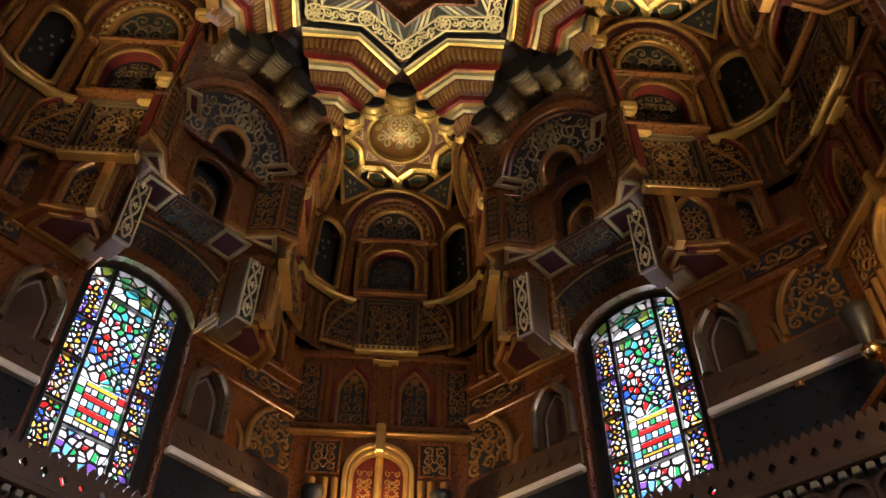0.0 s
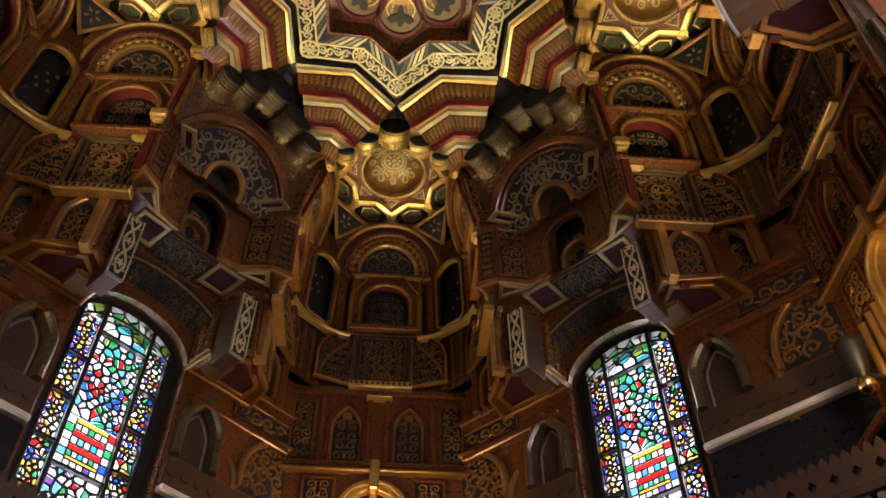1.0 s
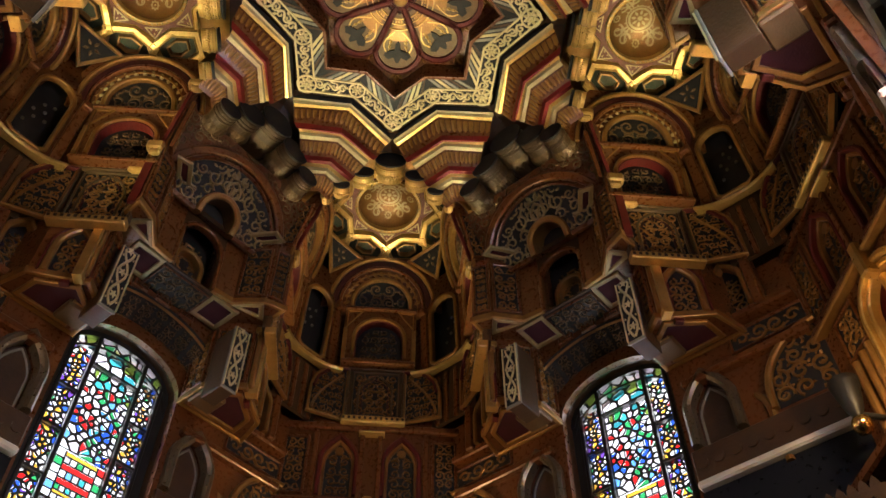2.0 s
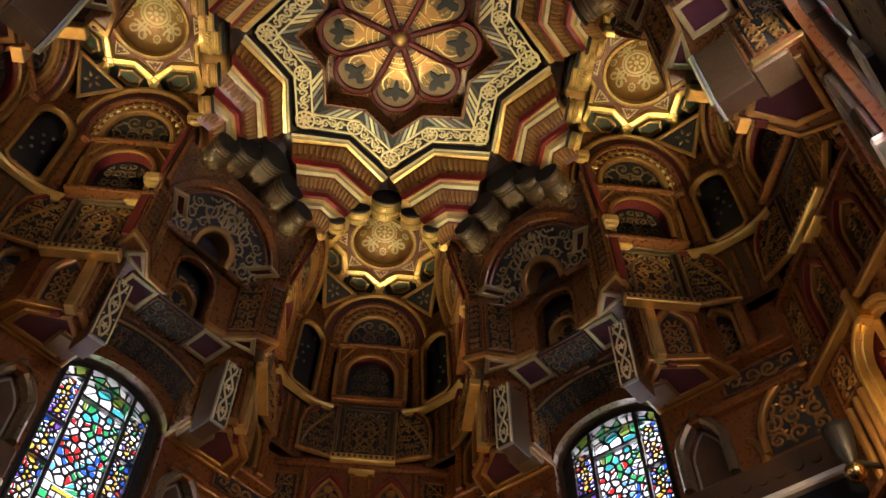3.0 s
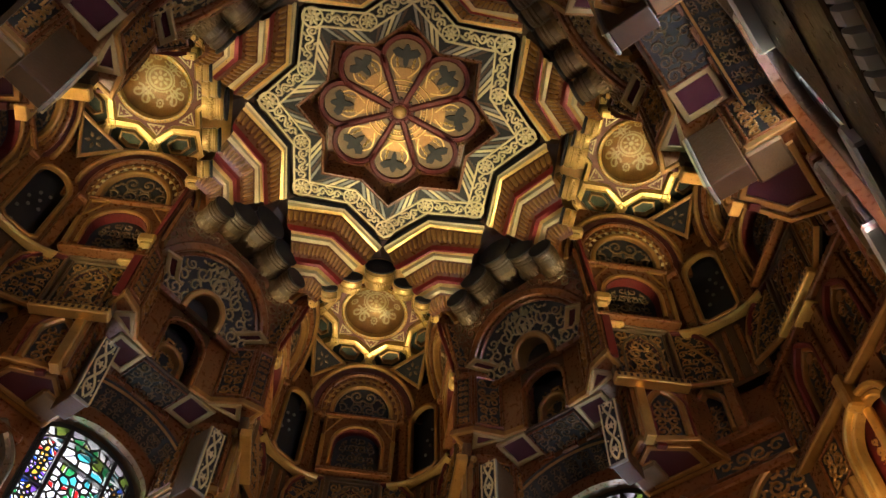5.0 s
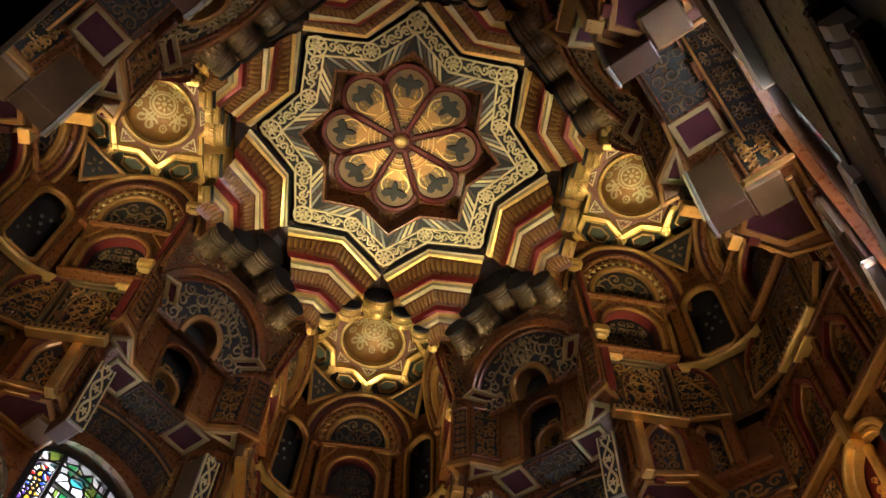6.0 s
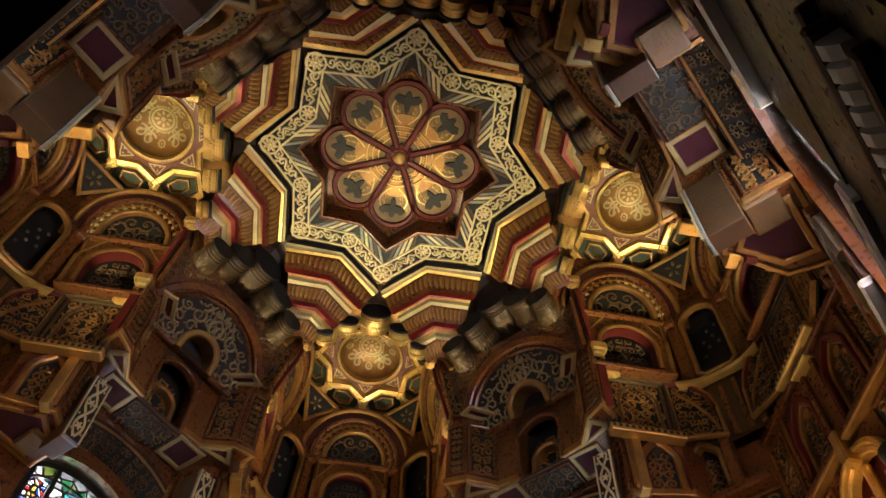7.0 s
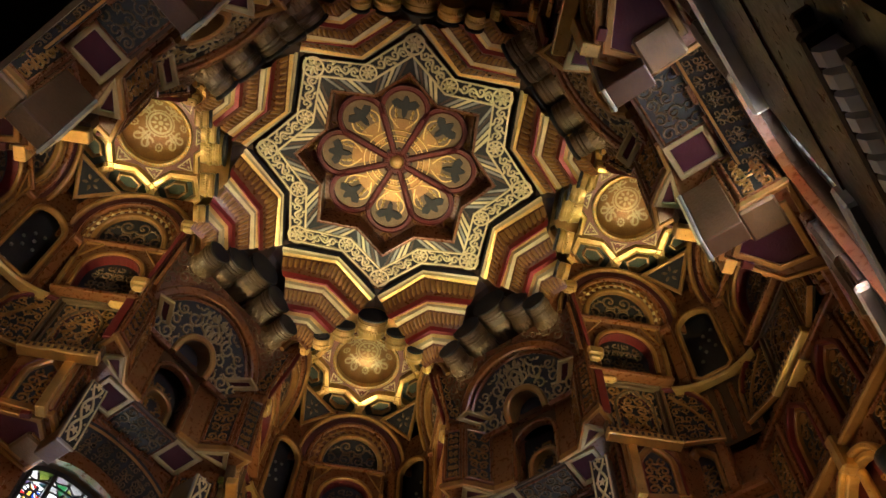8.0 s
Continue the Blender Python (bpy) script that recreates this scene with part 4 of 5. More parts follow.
    soffit_coffer(g, M, [(0.22, 1.86), (0.22, 2.09), (0.42, 2.09), (0.42, 1.86)], -1.72, sg, "square_coffer")
    soffit_coffer(g, M, [(0.37, 1.81), (0.57, 1.76), (0.49, 1.665)], -1.72, sg, "corner_coffer")
    # gilded brackets at the nosings
    def bracket(x, n, z0, z1, w, m=GOLD):
        c = M @ Vector((sg * x, 0, -n))
        E = Matrix.Translation((c.x, c.y, 0)) @ Matrix.Rotation(radians(ang + (-45 if sg > 0 else 45)), 4, "Z")
        bm = bmesh.new()
        box(bm, E, -0.04, 0.075, -w, w, z0 + 0.35 * (z1 - z0), z1, 0.012)
        box(bm, E, -0.03, 0.05, -w * 0.65, w * 0.65, z0, z0 + 0.38 * (z1 - z0), 0.01)
        part("bracket", bm, m, g, "gilded bracket")
    bracket(0.655, 1.37, -0.58, -0.47, 0.040)
    bracket(0.655, 1.62, -1.17, -1.04, 0.035)
    bracket(0.675, 1.72, -1.34, -1.27, 0.018)
    bracket(0.66, 1.83, -1.84, -1.74, 0.045)
    # maroon nosings and lit pilaster
    def edge(x, n, z0, z1, w, m, name, lab):
        c = M @ Vector((sg * x, 0, -n))
        E = Matrix.Translation((c.x, c.y, 0)) @ Matrix.Rotation(radians(ang + (-45 if sg > 0 else 45)), 4, "Z")
        bm = bmesh.new()
        box(bm, E, 0.0, 0.06, -w, w, z0, z1, 0.004)
        part(name, bm, m, g, lab)
    edge(0.635, 1.62, -1.72, -1.22, 0.012, RED, "maroon_edge", "dark red vertical edge")
    bm = bmesh.new()
    loft(bm, [[M @ Vector((sg * (x + dx), z, -n - dn)) for dx, dn in ((0.012, -0.012), (0.030, 0.006), (0.012, 0.03), (-0.006, 0.012), (0.012, -0.012))]
              for x, n, z in ((0.660, 1.385, -0.50), (0.652, 1.45, -0.70), (0.628, 1.60, -1.02))])
    part("maroon_edge", bm, RED, g, "dark red slanting edge")
    edge(0.665, 1.82, -2.34, -1.84, 0.042, GOLD, "pilaster", "gilded pilaster")
    edge(0.70, 1.90, -2.36, -1.76, 0.02, RED, "maroon_edge", "dark red vertical edge")
    soffit_coffer(g, M, [(0.64, 1.90), (0.52, 2.0), (0.52, 2.22), (0.86, 2.22), (0.84, 2.05)], -2.32, sg, "lower_coffer")
    for pl, z in ((P1_foot, -1.08), (P2, -1.72), (P3, -2.32)):
        bm = bmesh.new()
        T = M @ Matrix(((1, 0, 0, 0), (0, 0, -1, z), (0, -1, 0, 0), (0, 0, 0, 1)))
        sweep(bm, T, [(sg * x, n) for x, n in pl], bar(-0.015, 0.015, -0.035, 0.012, 0.006), True)
        part("arris_moulding", bm, OLDGOLD, g)
    return g


for sg in (1, -1):
    repeat(pier(90, sg))


# ---- the bay over each window ----
def wall_bay(ang):
    g = group("window_bay", "carved bay with scrolled lunette and maroon coffers over a window", "wall bay", "window bays", at=wallf(ang) @ Vector((0, -1.9, -2.0)))
    M = wallf(ang)
    # lunette: a deep body with a half-round tympanum and a small arched hole
    F = wallf(ang, 1.78, -1.18, 28.5) @ Matrix.Diagonal((1.07, 1.07, 1, 1))
    bm = bmesh.new()
    plate(bm, F, rect(-0.56, 0.56, 0.0, 0.60), [arch(0, 0.001, 0.125, 0.06, 12)], -0.16, 0)
    lu = part("tympanum", bm, BROWN, g)
    bm = bmesh.new()
    scroll(bm, F, lambda x, y: math.hypot(x, y) > 0.57 and abs(x) < 0.54 and y > 0.24, (-0.54, 0.54, 0.22, 0.59), 0.09, 0.0, 0.010, 35)
    part("spandrel_scrollwork", bm, DIM, lu)
    bm = bmesh.new()
    for w, wd, h in ((0.510, 0.065, 0.05), (0.455, 0.022, 0.03)):
        sweep(bm, F, arch(0, 0.0, w, 0.0, 22), bar(-wd / 2, wd / 2, 0, h, 0.012))
    part("arch_moulding", bm, BROWN, lu)
    bm = bmesh.new()
    plate(bm, F, arch(0, 0.0, 0.45, 0.0, 24), [arch(0, 0.001, 0.13, 0.06, 12)], 0, 0.004)
    part("ground", bm, DARK, lu)
    bm = bmesh.new()
    ins = in_arch(0, 0.0, 0.44, 0.0)
    clear = lambda x, y: ins(x, y) and math.hypot(x, max(y - 0.06, 0)) > 0.175
    scroll(bm, F, clear, (-0.43, 0.43, 0.02, 0.44), 0.115, 0.004, 0.012, 31, 1.05)
    # the pointed palmette over the small arch
    for sx in (1, -1):
        ribbon(bm, F, [(sx * 0.055 * math.sin(math.pi * k / 10), 0.21 + 0.15 * k / 10) for k in range(11)], [0.024] * 11, 0.006, 0.012)
        for a, y in ((0.5, 0.37), (1.1, 0.38), (-0.3, 0.21)):
            leaf(bm, F, sx * 0.012, y, a if sx > 0 else math.pi - a, 0.07, 0.006, 0.012)
    leaf(bm, F, 0, 0.24, math.pi / 2, 0.08, 0.006, 0.012)
    part("scrollwork", bm, FADED, lu, "cream gilded arabesque")
    bm = bmesh.new()
    sweep(bm, F, arch(0, 0.0, 0.145, 0.06, 16), bar(-0.024, 0.024, -0.15, 0.04, 0.012))
    part("small_arch", bm, OLDGOLD, lu)
    # dark sheet gives the shaded depth of the small arched hole
    bm = bmesh.new()
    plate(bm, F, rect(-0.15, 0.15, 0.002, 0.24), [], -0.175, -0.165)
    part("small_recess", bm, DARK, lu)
    for sg in (1, -1):
        bm = bmesh.new()
        box(bm, F, *sorted((sg * 0.17, sg * 0.54)), -0.02, 0.02, -0.02, 0.03, 0.008)
        part("lunette_ledge", bm, BROWN, lu)
    # central arched recess
    F = wallf(ang, 1.845, -1.74, 0)
    bm = bmesh.new()
    plate(bm, F, rect(-0.20, 0.20, 0, 0.70), [arch(0, 0.02, 0.165, 0.36, 14)], -0.04, 0)
    ar = part("arcade", bm, WOOD, g, "dark arched recess")
    bm = bmesh.new()
    sweep(bm, F, arch(0, 0.02, 0.175, 0.36, 16), bar(-0.015, 0.02, -0.02, 0.025, 0.01))
    part("arcade_arch", bm, BROWN, ar)
    bm = bmesh.new()
    sweep(bm, F, arch(0, 0.02, 0.115, 0.24, 16), bar(-0.02, 0.02, -0.16, -0.09, 0.01))
    part("inner_arch", bm, OLDGOLD, ar)
    bm = bmesh.new()
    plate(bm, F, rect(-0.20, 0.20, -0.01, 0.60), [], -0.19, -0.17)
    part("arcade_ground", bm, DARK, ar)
    bm = bmesh.new()
    scroll(bm, F, in_arch(0, 0.02, 0.16, 0.36), (-0.16, 0.16, 0.04, 0.52), 0.11, -0.17, 0.012, 41)
    part("arcade_scrollwork", bm, OLDGOLD, ar)
    # brackets beside the window
    for sg in (1, -1):
        # knotwork bracket that leans out downwards
        T = wallf(ang, 1.79, -1.93, 0) @ Matrix.Translation((sg * 0.475, 0, 0)) @ Matrix.Diagonal((1, 1.28, 1, 1))
        bm = bmesh.new()
        box(bm, T, -0.062, 0.062, -0.41, 0.02, -0.018, 0, 0.004)
        br = part("knotwork_bracket", bm, GREY, g, "grey bracket with pale interlaced knotwork")
        bm = bmesh.new()
        box(bm, T, -0.058, 0.058, -0.40, 0.02, -0.22, -0.018, 0.006)
        part("bracket_body", bm, WOOD, br)
        bm = bmesh.new()
        plate(bm, T, rect(-0.05, 0.05, -0.395, 0.005), [], 0, 0.003)
        part("bracket_ground", bm, DARK, br)
        bm = bmesh.new()
        for ph in (0, math.pi):
            ribbon(bm, T, [(0.032 * math.sin(ph + i / 24 * 2.5 * math.pi), -0.385 + 0.38 * i / 24) for i in range(25)], [0.016] * 25, 0.003, 0.008)
        for i in range(3):
            for a in range(5):
                leaf(bm, T, 0, -0.31 + 0.155 * i, a * 1.256, 0.03, 0.003, 0.008)
        for sx in (1, -1):
            box(bm, T, sx * 0.055 - 0.004, sx * 0.055 + 0.004, -0.40, 0.01, 0, 0.012)
            for i in range(4):
                disc(bm, T, sx * 0.038, -0.35 + 0.1 * i, 0.006, 0.003, 0.01, 8)
        part("knotwork", bm, CREAM, br)
        T2 = wallf(ang, 1.95, -2.36, 0)
        bm = bmesh.new()
        box(bm, T2, *sorted((sg * 0.43, sg * 0.62)), -0.0, 0.12, -0.25, -0.06, 0.012)
        cap = part("bracket_foot", bm, DIM, g, "tarnished gilded bracket foot")
        bm = bmesh.new()
        framed(bm, T2, *sorted((sg * 0.45, sg * 0.60)), 0.015, 0.105, -0.06, 0.012, 0.012)
        part("foot_frame", bm, OLDGOLD, cap)
    # arched soffit over the window
    rows_f, rows_b = [], []
    for i in range(17):
        x = -0.46 + 0.92 * i / 16
        rise = 0.30 * math.sqrt(max(1 - (x / 0.56) ** 2, 0))
        rows_f.append(M @ Vector((x, -2.09 + rise, -2.13)))
        rows_b.append(M @ Vector((x * 0.93, -2.28 + rise * 1.02, -2.38)))
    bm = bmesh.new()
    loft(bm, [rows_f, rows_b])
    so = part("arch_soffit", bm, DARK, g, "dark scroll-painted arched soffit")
    bm = bmesh.new()
    for off, wd, mm in ((0.03, 0.06, OLDGOLD), (0.88, 0.09, OLDGOLD)):
        b2 = bmesh.new()
        A = [f.lerp(b, off) + Vector((0, 0, -0.012)) for f, b in zip(rows_f, rows_b)]
        Bq = [f.lerp(b, off + wd) + Vector((0, 0, -0.012)) for f, b in zip(rows_f, rows_b)]
        loft(b2, [A, Bq])
        part("soffit_border", b2, mm, so)
    for i in range(8):
        p, q = rows_f[2 * i], rows_f[2 * i + 2]
        r, s = rows_b[2 * i], rows_b[2 * i + 2]
        c = (p + q + r + s) / 4
        ex = (q - p).normalized()
        ey = ((p + q) - (r + s)).normalized()
        ez = ex.cross(ey).normalized()
        if ez.z > 0:
            ez = -ez
        T = Matrix(((ex.x, ey.x, ez.x, c.x), (ex.y, ey.y, ez.y, c.y), (ex.z, ey.z, ez.z, c.z), (0, 0, 0, 1)))
        scroll(bm, T, in_rect(-0.055, 0.055, -0.13, 0.12), (-0.055, 0.055, -0.12, 0.12), 0.057, 0.004, 0.008, 50 + i, 1.15)
    part("soffit_scrollwork", bm, DIM, so, "dull gilded scrollwork")
    # face of the arch above the soffit
    bm = bmesh.new()
    top = [M @ Vector((x, -1.72, -2.13)) for x in [-0.52 + 1.04 * i / 16 for i in range(17)]]
    loft(bm, [rows_f, top])
    part("arch_face", bm, BROWN, g)
    for x in (-0.26, -0.065, 0.13):
        carved(g, M @ Matrix.Translation((x, 0, -2.128)), 0.13, -1.795, -1.735, 37, 0.005, grid=0.05)
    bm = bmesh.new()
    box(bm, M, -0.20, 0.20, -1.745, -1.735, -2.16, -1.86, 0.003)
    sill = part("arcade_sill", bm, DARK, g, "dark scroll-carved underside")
    T = M @ Matrix(((1, 0, 0, 0), (0, 0, -1, -1.745), (0, -1, 0, 0), (0, 0, 0, 1)))
    bm = bmesh.new()
    scroll(bm, T, in_rect(-0.19, 0.19, 1.88, 2.13), (-0.19, 0.19, 1.88, 2.13), 0.09, 0.0, 0.010, 45, 1.1)
    part("sill_scrollwork", bm, DIM, sill)
    bm = bmesh.new()
    framed(bm, T, -0.20, 0.20, 1.865, 2.15, 0.0, 0.014, 0.014)
    part("sill_frame", bm, BROWN, sill)
    return g


repeat(wall_bay(90))


# ---- stained glass windows ----
def clip(poly, n, d):
    out = []
    for i, p in enumerate(poly):
        q = poly[(i + 1) % len(poly)]
        a, b = n[0] * p[0] + n[1] * p[1] - d, n[0] * q[0] + n[1] * q[1] - d
        if a <= 0:
            out.append(p)
        if (a < 0 < b) or (b < 0 < a):
            f = a / (a - b)
            out.append((p[0] + (q[0] - p[0]) * f, p[1] + (q[1] - p[1]) * f))
    return out


def cells(outline, pts, gap):
    res = []
    for i, p in enumerate(pts):
        poly = outline
        for j, q in enumerate(pts):
            if i != j and math.hypot(p[0] - q[0], p[1] - q[1]) < 0.30:
                dx, dy = q[0] - p[0], q[1] - p[1]
                L = math.hypot(dx, dy)
                poly = clip(poly, (dx / L, dy / L), (dx * (p[0] + q[0]) + dy * (p[1] + q[1])) / 2 / L - gap)
                if len(poly) < 3:
                    break
        if len(poly) >= 3:
            res.append((p, poly))
    return res


def window(ang, name, fine=1.0):
    g = group(name, "tall three-light stained glass window with leaded coloured panes", "window", kind="structure")
    rnd = random.Random(17)
    N = 2.44
    M = wallf(ang)
    z0, z1 = -3.92, -2.02
    top = lambda x: -2.30 + 0.62 * math.sqrt(max(0.42 ** 2 - x * x, 0)) * 1.0
    bm = bmesh.new()
    for x in (-0.345, -0.185, 0.185, 0.345):
        box(bm, M, x - 0.014, x + 0.014, z0, top(x) + 0.02, -N - 0.03, -N + 0.03, 0.006)
    for sx in (1, -1):
        box(bm, M, *sorted((sx * 0.35, sx * 0.45)), z0, -2.2, -N - 0.1, -N + 0.02)
    part("mullion", bm, IRON, g)
    bm = bmesh.new()
    sweep(bm, M, [(-0.42 + 0.84 * i / 14, top(-0.42 + 0.84 * i / 14)) for i in range(15)], bar(-0.02, 0.03, -N - 0.03, -N + 0.03))
    sweep(bm, M, [(-0.42 + 0.84 * i / 14, top(-0.42 + 0.84 * i / 14) - 0.10) for i in range(15)], bar(-0.008, 0.008, -N - 0.03, -N + 0.025))
    for sx in (1, -1):
        for zz in (-3.78, -3.5, -3.18, -2.86, -2.56):
            box(bm, M, *sorted((sx * 0.19, sx * 0.34)), zz - 0.01, zz + 0.01, -N - 0.02, -N + 0.025)
    for zz in (-3.30, -2.30):
        box(bm, M, -0.18, 0.18, zz - 0.009, zz + 0.009, -N - 0.02, -N + 0.025)
    part("glazing_bar", bm, IRON, g)
    bm = bmesh.new()
    box(bm, M, -0.46, 0.46, -4.05, -3.92, -2.56, -HALF + 0.03, 0.01)
    part("window_sill", bm, STONE, g)

    def colour(x, z, side):
        u = rnd.random()
        if side:
            if abs(abs(x) - 0.265) < 0.02 and u < 0.55:
                return 7
            return rnd.choice([0, 0, 0, 0, 1, 4, 4, 2, 2, 8, 5, 7])
        if z > -2.45:
            return rnd.choice([5, 5, 6, 0, 1, 9])
        if any(math.hypot(x - cx, z + 2.74) < 0.055 for cx in (-0.075, 0.075)):
            return 2 if u < 0.75 else 4
        if z > -2.95:
            return rnd.choice([0, 0, 0, 1, 1, 3, 2, 9, 5, 4])
        if z > -3.12:
            return rnd.choice([0, 1, 2, 3, 5, 7])
        return rnd.choice([0, 0, 0, 1, 1, 3, 5, 4, 8])

    lead = bmesh.new()
    regions = [(-0.171, 0.171, -3.92, -3.31, int(70 * fine), False), (-0.171, 0.171, -2.955, -2.31, int(95 * fine), False)]
    for sx in (1, -1):
        for a, b in ((-3.92, -3.79), (-3.77, -3.51), (-3.49, -3.19), (-3.17, -2.87), (-2.85, -2.57), (-2.55, -2.22)):
            regions.append((*sorted((sx * 0.20, sx * 0.331)), a, b, max(5, int((b - a) * 105 * fine)), True))
    for sx in (-0.26, 0, 0.26):
        w = 0.168 if sx == 0 else 0.07
        regions.append((sx - w, sx + w, -2.29 if sx == 0 else -2.2, -2.03, 16 if sx == 0 else 5, False))
    lid = [(-0.40 + 0.8 * i / 12, top(-0.40 + 0.8 * i / 12) - 0.012) for i in range(13)]
    for x0, x1, a, b, n, side in regions:
        pts = []
        tries = 0
        dmin = 0.50 * math.sqrt((x1 - x0) * (b - a) / n)
        while len(pts) < n and tries < 4000:
            tries += 1
            p = (rnd.uniform(x0, x1), rnd.uniform(a, b))
            if all(math.hypot(p[0] - q[0], (p[1] - q[1]) * (0.75 if side else 1)) > dmin for q in pts):
                pts.append(p)
        out = rect(x0, x1, a, b)
        for (u1, v1), (u2, v2) in zip(lid, lid[1:]):
            if u2 > x0 - 0.02 and u1 < x1 + 0.02:
                nx, ny = -(v2 - v1), u2 - u1
                L = math.hypot(nx, ny)
                out = clip(out, (nx / L, ny / L), (nx * u1 + ny * v1) / L)
        if len(out) < 3:
            continue
        for p, poly in cells(out, pts, 0.0065):
            bm = bmesh.new()
            bm.faces.new([bm.verts.new(M @ Vector((x, y, -N))) for x, y in poly])
            ob = part("pane", bm, PANES[colour(p[0], p[1], side)], g)
        for p, poly in cells(out, pts, 0.0):
            k = len(poly)
            cx, cy = sum(q[0] for q in poly) / k, sum(q[1] for q in poly) / k
            inner = []
            for q in poly:
                L = math.hypot(q[0] - cx, q[1] - cy) or 1
                f = max(1 - 0.0125 / L, 0.3)
                inner.append((cx + (q[0] - cx) * f, cy + (q[1] - cy) * f))
            vo = [lead.verts.new(M @ Vector((x, y, -N + 0.003))) for x, y in poly]
            vi = [lead.verts.new(M @ Vector((x, y, -N + 0.005))) for x, y in inner]
            for i in range(k):
                j = (i + 1) % k
                lead.faces.new((vo[i], vo[j], vi[j], vi[i]))
    # straight bars of coloured glass across the middle light
    bars = [(-0.11, 0.115, -2.995, -2.96, [7]), (-0.11, 0.115, -3.04, -2.995, [1, 0, 5, 0, 0]), (-0.11, 0.115, -3.085, -3.04, [4]),
            (-0.11, 0.115, -3.135, -3.085, [0, 3, 0, 9, 0]), (-0.11, 0.115, -3.18, -3.135, [4]),
            (-0.11, 0.115, -3.22, -3.18, [5, 0, 9, 1, 5, 0]), (-0.11, 0.115, -3.245, -3.22, [7]), (-0.11, 0.115, -3.29, -3.245, [0, 1, 0, 8, 0])]
    for k in range(6):
        bars.append((-0.171, -0.11, -3.29 + 0.055 * k, -3.235 + 0.055 * k, [(0, 3, 0, 0, 5, 0)[k]]))
        bars.append((0.115, 0.171, -3.29 + 0.055 * k, -3.235 + 0.055 * k, [(0, 2, 0, 5, 0, 4)[k]]))
    for x0, x1, a, b, cols in bars:
        for k, c in enumerate(cols):
            u0, u1 = x0 + (x1 - x0) * k / len(cols), x0 + (x1 - x0) * (k + 1) / len(cols)
            bm = bmesh.new()
            bm.faces.new([bm.verts.new(M @ Vector((x, y, -N))) for x, y in rect(u0 + 0.003, u1 - 0.003, a + 0.003, b - 0.003)])
            part("pane", bm, PANES[c], g)
            vo = [lead.verts.new(M @ Vector((x, y, -N + 0.003))) for x, y in rect(u0, u1, a, b)]
            vi = [lead.verts.new(M @ Vector((x, y, -N + 0.005))) for x, y in rect(u0 + 0.006, u1 - 0.006, a + 0.006, b - 0.006)]
            for i in range(4):
                j = (i + 1) % 4
                lead.faces.new((vo[i], vo[j], vi[j], vi[i]))
    part("lead_came", lead, LEAD, g, "dark lead lines")
    return g


window(90, "window_1"), window(0, "window_2"), window(270, "window_3", 0.3), window(180, "window_4", 0.3)


